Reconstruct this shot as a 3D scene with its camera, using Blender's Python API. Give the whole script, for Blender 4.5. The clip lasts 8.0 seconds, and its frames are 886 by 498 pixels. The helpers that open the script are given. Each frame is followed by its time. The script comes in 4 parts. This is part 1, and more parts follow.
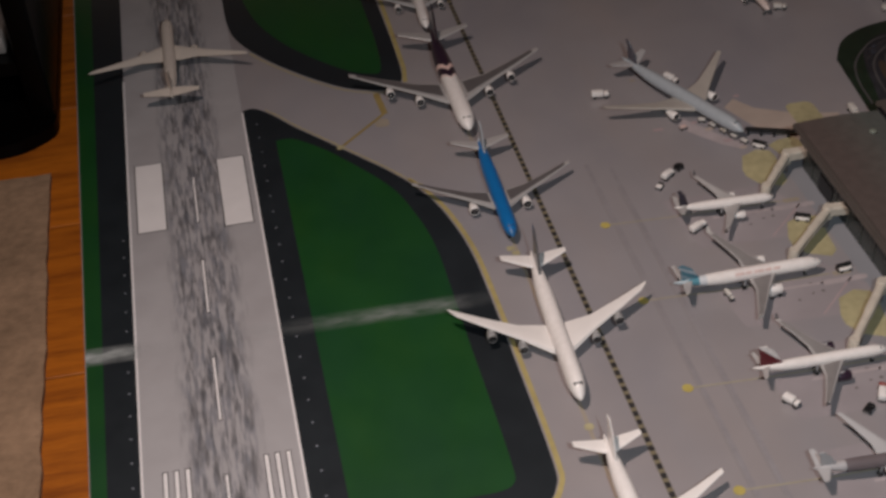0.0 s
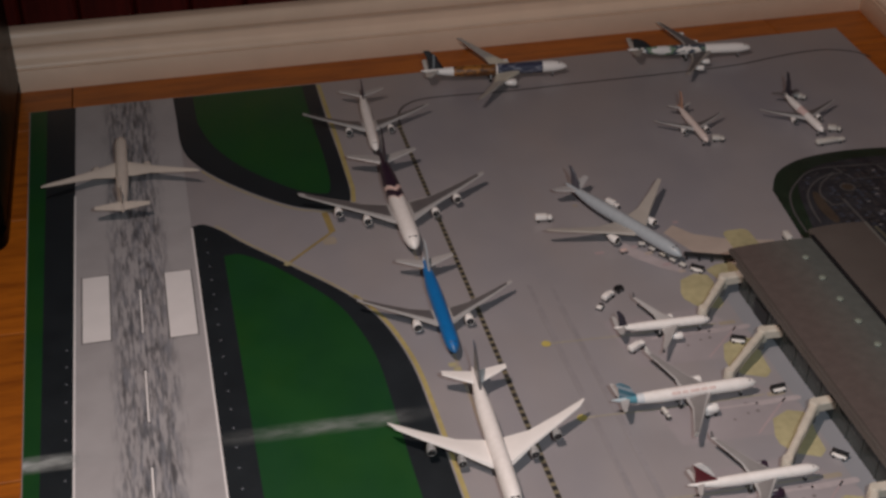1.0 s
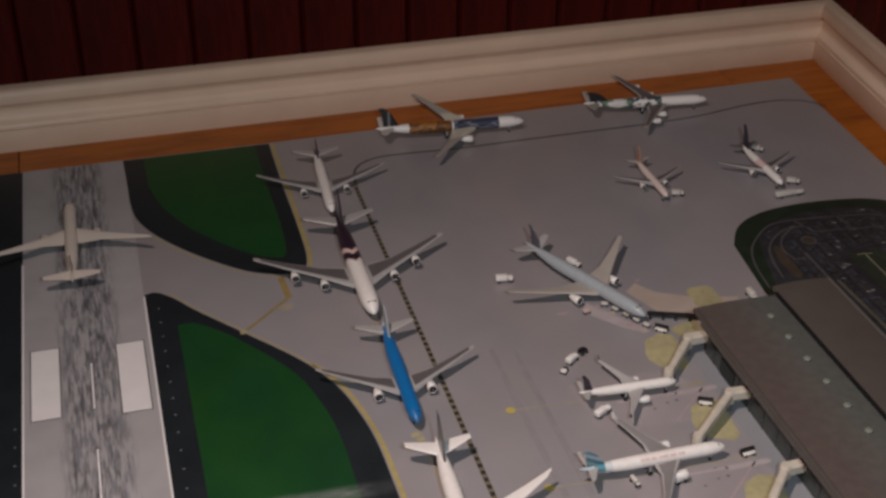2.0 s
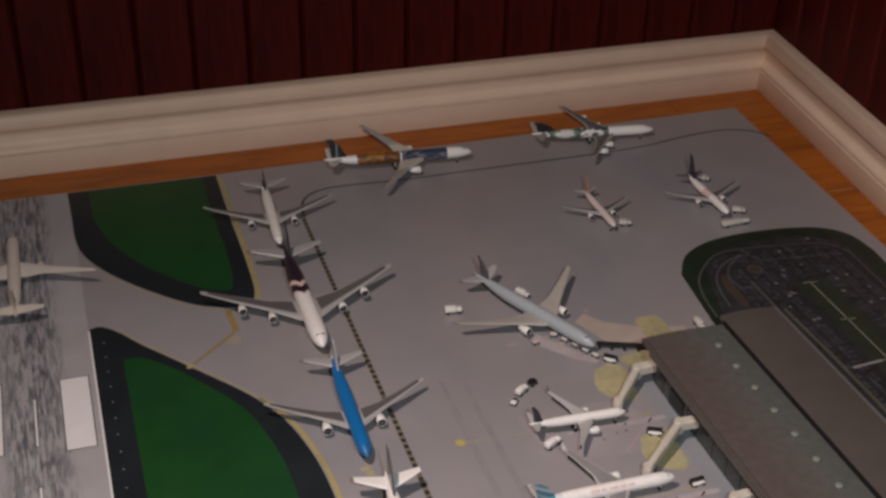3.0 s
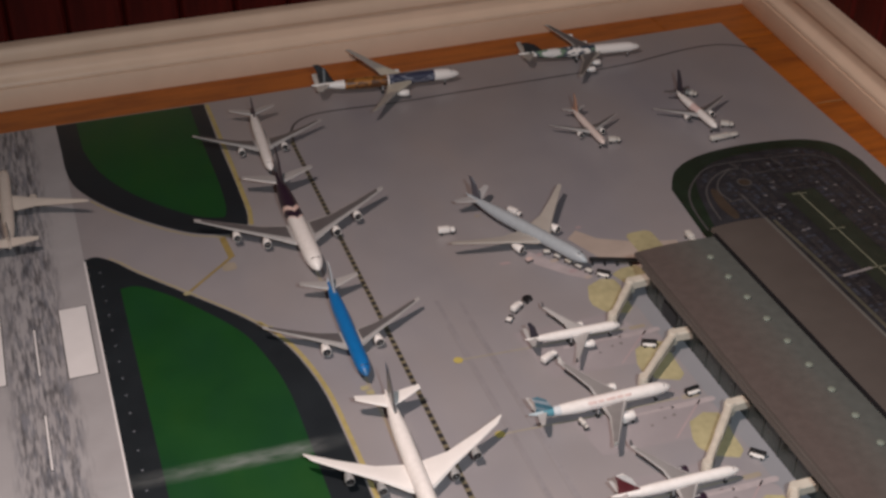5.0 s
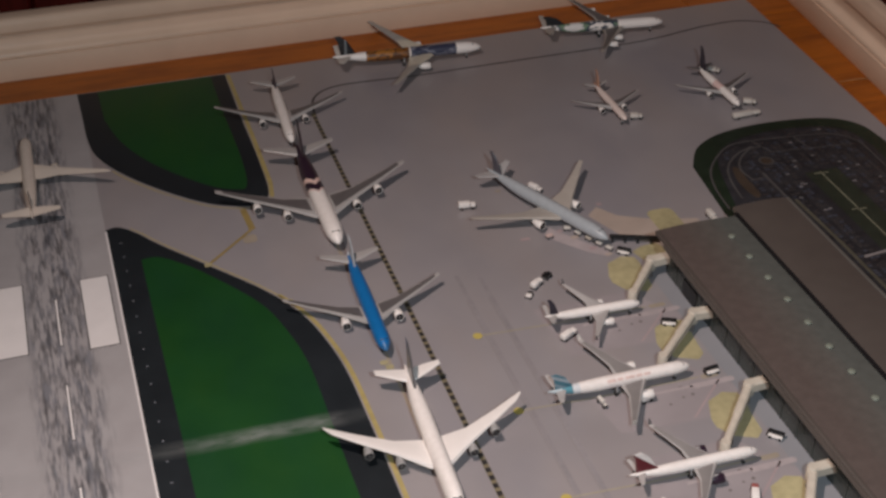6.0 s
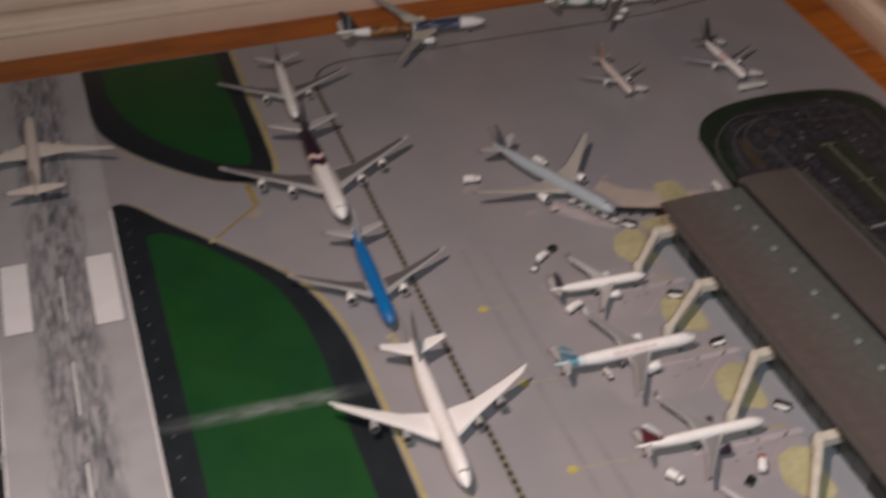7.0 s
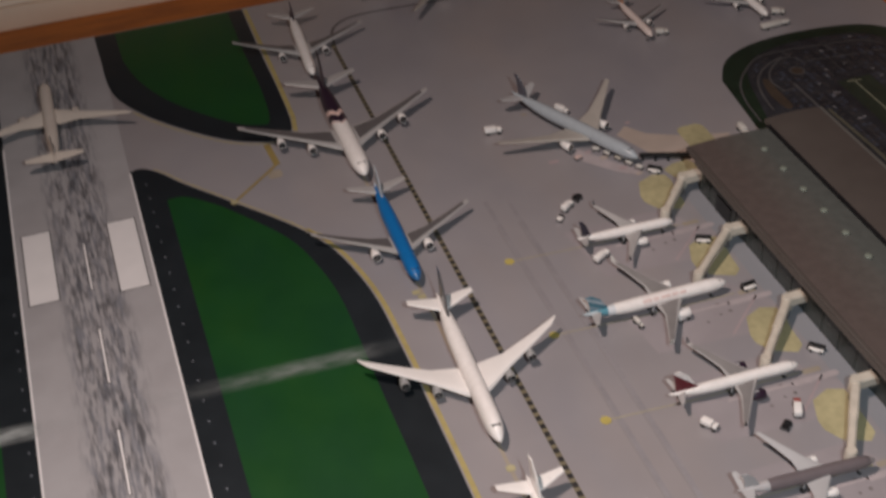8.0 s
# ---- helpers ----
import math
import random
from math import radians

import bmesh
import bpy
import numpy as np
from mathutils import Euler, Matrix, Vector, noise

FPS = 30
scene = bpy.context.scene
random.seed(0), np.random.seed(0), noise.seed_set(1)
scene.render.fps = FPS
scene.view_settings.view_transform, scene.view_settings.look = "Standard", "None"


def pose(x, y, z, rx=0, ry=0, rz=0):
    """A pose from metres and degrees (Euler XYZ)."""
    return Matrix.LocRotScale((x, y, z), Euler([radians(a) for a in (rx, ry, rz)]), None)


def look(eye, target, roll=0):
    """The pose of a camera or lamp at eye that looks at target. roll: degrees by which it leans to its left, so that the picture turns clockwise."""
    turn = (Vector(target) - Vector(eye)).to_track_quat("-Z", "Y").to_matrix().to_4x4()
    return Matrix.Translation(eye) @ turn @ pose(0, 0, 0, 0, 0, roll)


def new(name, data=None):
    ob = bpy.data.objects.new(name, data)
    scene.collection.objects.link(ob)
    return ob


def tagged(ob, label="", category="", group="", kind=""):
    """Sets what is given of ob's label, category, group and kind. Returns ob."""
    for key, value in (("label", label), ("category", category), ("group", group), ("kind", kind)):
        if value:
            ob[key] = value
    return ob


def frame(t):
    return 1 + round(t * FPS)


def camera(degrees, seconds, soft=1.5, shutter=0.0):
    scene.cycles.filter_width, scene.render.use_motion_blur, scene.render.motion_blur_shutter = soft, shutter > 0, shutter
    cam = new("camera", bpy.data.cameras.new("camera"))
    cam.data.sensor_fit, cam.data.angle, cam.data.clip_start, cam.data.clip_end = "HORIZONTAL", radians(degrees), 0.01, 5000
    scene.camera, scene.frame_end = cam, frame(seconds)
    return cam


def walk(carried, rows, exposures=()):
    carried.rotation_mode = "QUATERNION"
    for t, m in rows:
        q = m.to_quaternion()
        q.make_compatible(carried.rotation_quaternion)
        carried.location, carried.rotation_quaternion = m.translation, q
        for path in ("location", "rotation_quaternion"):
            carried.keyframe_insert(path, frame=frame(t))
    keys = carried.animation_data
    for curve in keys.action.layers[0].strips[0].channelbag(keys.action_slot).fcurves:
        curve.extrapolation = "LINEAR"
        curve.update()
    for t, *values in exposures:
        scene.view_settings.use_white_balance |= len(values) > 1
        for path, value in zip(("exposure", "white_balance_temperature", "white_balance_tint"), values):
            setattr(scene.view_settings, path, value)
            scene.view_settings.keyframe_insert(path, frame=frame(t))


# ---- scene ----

# ------------------------------------------------------------------ camera
cam = camera(37.7, 8.0, soft=2.9, shutter=0.4)
PATH = [
    (0, (-0.0080, -1.3870, 0.7080), (0.2730, 0.1280, -0.5670), -2.60),
    (0.1, (-0.0068, -1.3890, 0.7106), (0.2823, 0.1303, -0.5576), -2.01),
    (0.2, (-0.0056, -1.3910, 0.7132), (0.2879, 0.1476, -0.5304), -2.42),
    (0.3, (-0.0044, -1.3930, 0.7158), (0.3055, 0.1818, -0.4775), -2.41),
    (0.4, (-0.0032, -1.3950, 0.7184), (0.3171, 0.1950, -0.4518), -2.11),
    (0.5, (-0.0020, -1.3970, 0.7210), (0.3520, 0.2078, -0.4189), -1.30),
    (0.6, (-0.0024, -1.4000, 0.7180), (0.3568, 0.2165, -0.4036), -1.63),
    (0.7, (-0.0028, -1.4030, 0.7150), (0.3495, 0.2154, -0.4060), -1.61),
    (0.8, (-0.0032, -1.4060, 0.7120), (0.3660, 0.2129, -0.4028), -0.77),
    (1, (-0.0040, -1.4120, 0.7060), (0.3751, 0.2076, -0.4044), 0.10),
    (1.1, (-0.0008, -1.4084, 0.7064), (0.3958, 0.1904, -0.4278), -0.03),
    (1.2, (0.0024, -1.4048, 0.7068), (0.4302, 0.1962, -0.4128), -0.72),
    (1.3, (0.0056, -1.4012, 0.7072), (0.4395, 0.2114, -0.3934), -1.07),
    (1.4, (0.0088, -1.3976, 0.7076), (0.4248, 0.2347, -0.3706), -1.62),
    (1.5, (0.0120, -1.3940, 0.7080), (0.4179, 0.2425, -0.3677), -1.90),
    (1.6, (0.0080, -1.3890, 0.7085), (0.4482, 0.2496, -0.3504), -0.50),
    (1.7, (0.0040, -1.3840, 0.7090), (0.4422, 0.2547, -0.3505), -0.30),
    (2.8, (-0.0030, -1.3760, 0.7140), (0.5340, 0.2439, -0.3289), 1.80),
    (2.9, (-0.0005, -1.3755, 0.7130), (0.5355, 0.2549, -0.3139), 1.02),
    (3, (0.0020, -1.3750, 0.7120), (0.5370, 0.2600, -0.3080), 1.20),
    (3.1, (0.0032, -1.3754, 0.7114), (0.5249, 0.2625, -0.3109), 1.09),
    (3.2, (0.0044, -1.3758, 0.7108), (0.5319, 0.2614, -0.3097), 1.40),
    (3.3, (0.0056, -1.3762, 0.7102), (0.5325, 0.2679, -0.2994), 1.60),
    (3.4, (0.0068, -1.3766, 0.7096), (0.5321, 0.2690, -0.2984), 1.53),
    (3.5, (0.0080, -1.3770, 0.7090), (0.5740, 0.2569, -0.2960), 2.00),
    (3.6, (0.0046, -1.3788, 0.7090), (0.6022, 0.2504, -0.2854), 2.26),
    (3.8, (-0.0022, -1.3824, 0.7090), (0.5783, 0.2620, -0.2702), 2.59),
    (4, (-0.0090, -1.3860, 0.7090), (0.5520, 0.2611, -0.2771), 1.00),
    (4.2, (-0.0062, -1.3876, 0.7074), (0.5028, 0.2689, -0.2911), -0.76),
    (4.4, (-0.0034, -1.3892, 0.7058), (0.5244, 0.2590, -0.2967), -0.78),
    (4.5, (-0.0020, -1.3900, 0.7050), (0.5261, 0.2484, -0.3132), -0.60),
    (4.6, (-0.0032, -1.3886, 0.7056), (0.5439, 0.2184, -0.3518), -0.24),
    (4.7, (-0.0044, -1.3872, 0.7062), (0.5590, 0.1897, -0.3874), 0.57),
    (4.8, (-0.0056, -1.3858, 0.7068), (0.5428, 0.1823, -0.4069), 0.48),
    (4.9, (-0.0068, -1.3844, 0.7074), (0.5352, 0.1857, -0.4066), 0.14),
    (5, (-0.0080, -1.3830, 0.7080), (0.5311, 0.1902, -0.4031), 0.00),
    (5.1, (-0.0085, -1.3830, 0.7070), (0.5277, 0.1873, -0.4096), 0.13),
    (5.2, (-0.0090, -1.3830, 0.7060), (0.5308, 0.1774, -0.4226), 0.20),
    (6.3, (-0.0130, -1.3770, 0.7160), (0.4909, 0.1786, -0.4357), 0.40),
    (6.4, (-0.0120, -1.3775, 0.7165), (0.5032, 0.1810, -0.4262), 0.01),
    (6.5, (-0.0110, -1.3780, 0.7170), (0.4910, 0.1881, -0.4211), -0.20),
    (6.6, (-0.0110, -1.3784, 0.7150), (0.4960, 0.1898, -0.4180), 0.17),
    (6.8, (-0.0110, -1.3792, 0.7110), (0.5205, 0.1775, -0.4266), 0.23),
    (7, (-0.0110, -1.3800, 0.7070), (0.4829, 0.1607, -0.4688), -0.30),
    (7.1, (-0.0108, -1.3786, 0.7074), (0.4130, 0.1651, -0.4915), -2.22),
    (7.2, (-0.0106, -1.3772, 0.7078), (0.3997, 0.1663, -0.4960), -2.07),
    (7.3, (-0.0104, -1.3758, 0.7082), (0.3959, 0.1495, -0.5199), -1.72),
    (7.4, (-0.0102, -1.3744, 0.7086), (0.4144, 0.1347, -0.5333), -1.15),
    (7.5, (-0.0100, -1.3730, 0.7090), (0.4199, 0.1338, -0.5338), -2.00),
    (7.6, (-0.0098, -1.3722, 0.7074), (0.4015, 0.1590, -0.5117), -3.71),
    (7.8, (-0.0094, -1.3706, 0.7042), (0.4247, 0.1622, -0.5049), -3.98),
    (8, (-0.0090, -1.3690, 0.7010), (0.4361, 0.1404, -0.5333), -3.20),
]
walk(cam, [(t, look(eye, target, roll)) for t, eye, target, roll in PATH],
     [(0.0, -0.36), (0.5, -0.46), (1.0, -0.26), (1.5, -0.17), (3.0, 0.03), (3.5, 0.10), (4.0, 0.17), (4.5, 0.20), (5.0, 0.17), (6.5, -0.01), (7.0, 0.02), (7.5, -0.03), (8.0, -0.13)])

# ------------------------------------------------------------------ light
scene.view_settings.exposure = 0.0
world = bpy.data.worlds.new("world")
scene.world = world
world.use_nodes = True
world.node_tree.nodes["Background"].inputs[0].default_value = (0.9, 0.75, 0.62, 1)
world.node_tree.nodes["Background"].inputs[1].default_value = 0.006


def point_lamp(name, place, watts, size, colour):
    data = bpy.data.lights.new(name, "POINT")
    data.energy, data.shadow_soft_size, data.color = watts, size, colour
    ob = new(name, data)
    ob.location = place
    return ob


# a shaded lamp beside the operator, and an added cool fill near the camera
lamp = bpy.data.lights.new("shaded_lamp", "SPOT")
lamp.energy, lamp.shadow_soft_size, lamp.color = 44.5, 0.020, (1.0, 0.811, 0.738)
lamp.spot_size, lamp.spot_blend = radians(170), 1.0
new("shaded_lamp", lamp).matrix_basis = look((-0.13, -0.90, 1.05), (0.60, -1.40, 0.0))
# unseen source, added to brighten and cool the near ground
point_lamp("cool_fill", (0.12, -1.42, 0.765), 18.5, 0.008, (0.79, 0.925, 1.0))

# ------------------------------------------------------------------ materials


def nodes_of(name):
    m = bpy.data.materials.new(name)
    m.use_nodes = True
    t = m.node_tree
    return m, t, t.nodes["Principled BSDF"]


def link(t, a, b):
    t.links.new(a, b)


def ramp(t, fac, stops, constant=False):
    r = t.nodes.new("ShaderNodeValToRGB")
    r.color_ramp.interpolation = "CONSTANT" if constant else "LINEAR"
    e = r.color_ramp.elements
    while len(e) < len(stops):
        e.new(0.5)
    for k, (p, c) in enumerate(stops):
        e[k].position = p
        e[k].color = (*c, 1)
    link(t, fac, r.inputs[0])
    return r.outputs[0]


def coords(t, scale=(1, 1, 1)):
    c = t.nodes.new("ShaderNodeTexCoord")
    m = t.nodes.new("ShaderNodeMapping")
    m.inputs["Scale"].default_value = scale
    link(t, c.outputs["Object"], m.inputs[0])
    return m.outputs[0]


def noise_tex(t, vec, scale, detail=4.0, rough=0.55):
    n = t.nodes.new("ShaderNodeTexNoise")
    n.inputs["Scale"].default_value = scale
    n.inputs["Detail"].default_value = detail
    n.inputs["Roughness"].default_value = rough
    link(t, vec, n.inputs["Vector"])
    return n.outputs["Fac"]


def mix(t, fac, a, b, mode="MIX"):
    n = t.nodes.new("ShaderNodeMix")
    n.data_type, n.blend_type = "RGBA", mode
    for slot, v in ((0, fac), (6, a), (7, b)):
        if hasattr(v, "is_linked"):
            link(t, v, n.inputs[slot])
        elif slot == 0:
            n.inputs[0].default_value = v
        else:
            n.inputs[slot].default_value = (*v, 1)
    return n.outputs[2]


def math_node(t, op, a, b=0.0):
    n = t.nodes.new("ShaderNodeMath")
    n.operation = op
    for k, v in enumerate((a, b)):
        if hasattr(v, "is_linked"):
            link(t, v, n.inputs[k])
        else:
            n.inputs[k].default_value = v
    return n.outputs[0]


def bump(t, bsdf, height, strength, distance):
    b = t.nodes.new("ShaderNodeBump")
    b.inputs["Strength"].default_value = strength
    b.inputs["Distance"].default_value = distance
    link(t, height, b.inputs["Height"])
    link(t, b.outputs[0], bsdf.inputs["Normal"])


def surface(name, colour, vary=0.15, scale=60.0, rough=0.5, metal=0.0, relief=0.0, spec=0.5, stretch=(1, 1, 1), coat=0.0):
    """A surface with broad and fine variation of its colour, and a fine relief."""
    m, t, b = nodes_of(name)
    v = coords(t, stretch)
    broad, fine = noise_tex(t, v, scale * 0.15, 3), noise_tex(t, v, scale, 5)
    lo = tuple(c * (1 - vary) for c in colour)
    hi = tuple(min(1, c * (1 + vary)) for c in colour)
    c1 = ramp(t, broad, [(0.3, lo), (0.7, hi)])
    c2 = ramp(t, fine, [(0.3, lo), (0.7, hi)])
    link(t, mix(t, 0.5, c1, c2), b.inputs["Base Color"])
    rr = math_node(t, "MULTIPLY_ADD", fine, 0.15)
    rr.node.inputs[2].default_value = max(0.0, rough - 0.075)
    link(t, rr, b.inputs["Roughness"])
    b.inputs["Metallic"].default_value = metal
    b.inputs["Specular IOR Level"].default_value = spec
    b.inputs["Coat Weight"].default_value = coat
    if relief:
        bump(t, b, fine, 0.5, relief)
    return m


def wood_surface(name, dark, light, rough=0.35):
    m, t, b = nodes_of(name)
    v = coords(t, (1, 9, 9))
    info = t.nodes.new("ShaderNodeObjectInfo")
    shift = t.nodes.new("ShaderNodeVectorMath")
    shift.operation = "ADD"
    link(t, v, shift.inputs[0])
    many = math_node(t, "MULTIPLY", info.outputs["Random"], 40.0)
    link(t, many, shift.inputs[1])
    grain = noise_tex(t, shift.outputs[0], 9, 8, 0.65)
    fine = noise_tex(t, shift.outputs[0], 60, 4, 0.6)
    c = ramp(t, grain, [(0.32, dark), (0.55, light), (0.75, tuple(x * 1.15 for x in light))])
    f = ramp(t, fine, [(0.25, (0.72, 0.66, 0.6)), (0.6, (1, 1, 1))])
    c = mix(t, 0.7, c, f, "MULTIPLY")
    tone = ramp(t, info.outputs["Random"], [(0.0, (0.82, 0.82, 0.82)), (1.0, (1.0, 1.0, 1.0))])
    link(t, mix(t, 1.0, c, tone, "MULTIPLY"), b.inputs["Base Color"])
    b.inputs["Roughness"].default_value = rough
    bump(t, b, fine, 0.25, 0.0004)
    return m


def livery(name, bands, length, belly=None, belly_z=0.0, rough=0.35, slant=0.0, across=0.0):
    """Painted fuselage: bands of colour from the tail (0) to the nose (1), and a belly colour below belly_z."""
    m, t, b = nodes_of(name)
    c = t.nodes.new("ShaderNodeTexCoord")
    sep = t.nodes.new("ShaderNodeSeparateXYZ")
    link(t, c.outputs["Object"], sep.inputs[0])
    along = math_node(t, "MULTIPLY_ADD", sep.outputs[0], 1.0 / length)
    along.node.inputs[2].default_value = 1.0
    if slant:
        z = math_node(t, "MULTIPLY", sep.outputs[2], slant / length)
        along = math_node(t, "ADD", along, z)
    if across:
        side = math_node(t, "MULTIPLY", math_node(t, "ABSOLUTE", sep.outputs[1]), across / length)
        along = math_node(t, "ADD", along, side)
    col = ramp(t, along, bands, True)
    if belly:
        low = math_node(t, "LESS_THAN", sep.outputs[2], belly_z)
        col = mix(t, low, col, belly)
    n = noise_tex(t, c.outputs["Object"], 220, 4)
    dirt = ramp(t, n, [(0.3, (0.86, 0.85, 0.84)), (0.65, (1, 1, 1))])
    link(t, mix(t, 0.6, col, dirt, "MULTIPLY"), b.inputs["Base Color"])
    b.inputs["Roughness"].default_value = rough
    return m


def swirl_livery(name, base, tones, scale, length, start, end):
    """Painted artwork of several tones between two places along the fuselage."""
    m, t, b = nodes_of(name)
    c = t.nodes.new("ShaderNodeTexCoord")
    sep = t.nodes.new("ShaderNodeSeparateXYZ")
    link(t, c.outputs["Object"], sep.inputs[0])
    n = noise_tex(t, coords(t, (1, 1.6, 1.6)), scale, 3)
    along = math_node(t, "MULTIPLY_ADD", sep.outputs[0], 1.0 / length)
    along.node.inputs[2].default_value = 1.0
    art = ramp(t, n, [(0.30 + 0.4 * k / len(tones), tone) for k, tone in enumerate(tones)], True)
    inside = math_node(t, "MULTIPLY", math_node(t, "GREATER_THAN", along, start), math_node(t, "LESS_THAN", along, end))
    link(t, mix(t, inside, base, art), b.inputs["Base Color"])
    b.inputs["Roughness"].default_value = 0.35
    return m


def wing_paint(name, inner, outer, at, half):
    """Wing enamel that is paler from the root out to a share of the half span."""
    m, t, b = nodes_of(name)
    c = t.nodes.new("ShaderNodeTexCoord")
    sep = t.nodes.new("ShaderNodeSeparateXYZ")
    link(t, c.outputs["Object"], sep.inputs[0])
    out = math_node(t, "MULTIPLY", math_node(t, "ABSOLUTE", sep.outputs[1]), 1.0 / half)
    grain = ramp(t, noise_tex(t, coords(t), 160, 4), [(0.3, (0.88, 0.88, 0.88)), (0.7, (1, 1, 1))])
    link(t, mix(t, 1.0, ramp(t, out, [(at - 0.04, inner), (at + 0.04, outer)]), grain, "MULTIPLY"), b.inputs["Base Color"])
    b.inputs["Roughness"].default_value = 0.38
    return m


M = {}
M["apron"] = surface("mat_concrete_print", (0.294, 0.272, 0.281), 0.08, 14, 0.37, spec=1.0)
t = M["apron"].node_tree
b = t.nodes["Principled BSDF"]
under = b.inputs["Base Color"].links[0].from_socket
stain = ramp(t, noise_tex(t, coords(t, (1, 0.45, 1)), 7, 4), [(0.30, (0.90, 0.92, 0.97)), (0.50, (1.0, 1.0, 1.0)), (0.72, (1.06, 1.01, 0.96))])
link(t, mix(t, 1.0, under, stain, "MULTIPLY"), b.inputs["Base Color"])
M["asphalt"] = surface("mat_asphalt_print", (0.0125, 0.0165, 0.0200), 0.25, 30, 0.5, spec=0.4)
M["grass"] = surface("mat_grass_print", (0.0072, 0.057, 0.0115), 0.14, 20, 0.5, spec=0.45)
t = M["grass"].node_tree
b = t.nodes["Principled BSDF"]
under = b.inputs["Base Color"].links[0].from_socket
patch = ramp(t, noise_tex(t, coords(t, (1, 0.5, 1)), 16, 4), [(0.32, (0.80, 0.86, 1.25)), (0.55, (1.0, 1.0, 1.0)), (0.75, (1.5, 1.08, 0.85))])
link(t, mix(t, 1.0, under, patch, "MULTIPLY"), b.inputs["Base Color"])
M["white_print"] = surface("white_print", (0.78, 0.74, 0.73), 0.05, 60, 0.5, spec=0.9)
M["stand"] = surface("stand_print", (0.304, 0.270, 0.279), 0.12, 30, 0.5, spec=1.0)
M["yellow_print"] = surface("yellow_print", (0.46, 0.37, 0.10), 0.2, 80, 0.5, spec=0.9)
M["edge_yellow"] = surface("worn_yellow_line_print", (0.40, 0.32, 0.125), 0.22, 120, 0.5, spec=0.9)
M["pale_yellow_print"] = surface("pale_yellow_print", (0.40, 0.352, 0.200), 0.26, 140, 0.5, spec=0.9)
M["black_print"] = surface("black_print", (0.05, 0.045, 0.045), 0.2, 80, 0.5, spec=0.9)
M["taxi_black"] = surface("taxi_black_print", (0.022, 0.020, 0.020), 0.3, 120, 0.5, spec=0.9)
M["strip"] = surface("bluish_pavement_print", (0.268, 0.268, 0.287), 0.08, 14, 0.42, spec=1.0)
M["pink_print"] = surface("pink_print", (0.40, 0.30, 0.305), 0.15, 60, 0.5, spec=0.9)
M["tan_print"] = surface("tan_print", (0.42, 0.345, 0.295), 0.12, 50, 0.5, spec=0.9)
M["dull_path"] = surface("dull_path_print", (0.085, 0.080, 0.058), 0.3, 120, 0.5, spec=0.9)
M["path"] = surface("garden_path_print", (0.20, 0.20, 0.14), 0.25, 60, 0.5, spec=0.9)
M["pale_pink"] = surface("pale_pink_print", (0.40, 0.345, 0.35), 0.14, 120, 0.5, spec=0.9)
M["lead"] = surface("faint_yellow_print", (0.345, 0.305, 0.225), 0.2, 90, 0.5, spec=0.9)
M["oil"] = surface("oil_spot_print", (0.17, 0.145, 0.145), 0.2, 120, 0.5, spec=0.9)
M["faint_line"] = surface("faint_line_print", (0.265, 0.243, 0.242), 0.1, 60, 0.5, spec=0.9)
M["faint_tan"] = surface("faint_tan_print", (0.33, 0.28, 0.22), 0.12, 60, 0.5, spec=0.9)
M["faint_print"] = surface("faint_print", (0.22, 0.20, 0.205), 0.1, 60, 0.5, spec=0.9)
M["dot_print"] = surface("pale_dot_print", (0.17, 0.18, 0.205), 0.25, 300, 0.5, spec=0.9)
M["track"] = surface("faint_wheel_track_print", (0.268, 0.247, 0.256), 0.16, 300, 0.45, spec=1.0)
M["dash_print"] = surface("taxi_dash_print", (0.185, 0.155, 0.095), 0.2, 80, 0.5, spec=0.9)
M["lot_green"] = surface("lot_green_print", (0.020, 0.028, 0.018), 0.3, 60, 0.5, spec=0.9)
M["dim_grass"] = surface("parking_verge_print", (0.009, 0.020, 0.010), 0.4, 60, 0.5, spec=0.9)
M["lot"] = surface("parking_lot_print", (0.021, 0.022, 0.026), 0.65, 60, 0.5, spec=0.9)
M["road_print"] = surface("road_print", (0.074, 0.07, 0.070), 0.25, 60, 0.5, spec=0.9)
M["car_blue"] = surface("blue_grey_car_print", (0.055, 0.062, 0.085), 0.3, 200, 0.5, spec=0.9)
M["car_pale"] = surface("pale_car_print", (0.20, 0.19, 0.195), 0.3, 200, 0.5, spec=0.9)
M["soil_print"] = surface("soil_print", (0.052, 0.038, 0.027), 0.3, 60, 0.5, spec=0.9)
M["wood"] = wood_surface("orange_floor_wood", (0.26, 0.064, 0.005), (0.47, 0.132, 0.009), 0.45)
M["joint_glare"] = surface("painted_glare_wood", (0.42, 0.20, 0.08), 0.25, 150, 0.6)
M["panel"] = surface("dark_red_panel_wood", (0.052, 0.0046, 0.0031), 0.55, 22, 0.55, spec=0.10, stretch=(6, 6, 0.6), relief=0.0004)
M["trim"] = surface("cream_trim_paint", (0.76, 0.565, 0.425), 0.07, 25, 0.4, relief=0.0002)
M["rug"] = surface("beige_rug_pile", (0.27, 0.172, 0.108), 0.3, 120, 0.95, relief=0.003, spec=0.1)
M["plaster"] = surface("room_plaster", (0.18, 0.13, 0.10), 0.06, 10, 0.85)
M["lacquer"] = surface("black_lacquer", (0.002, 0.0016, 0.0016), 0.2, 30, 0.35, spec=0.06)
M["chrome"] = surface("dull_metal_edge", (0.35, 0.33, 0.33), 0.1, 60, 0.35, metal=0.8)
M["dim_metal"] = surface("dull_grey_case", (0.30, 0.27, 0.25), 0.15, 40, 0.45, metal=0.2)
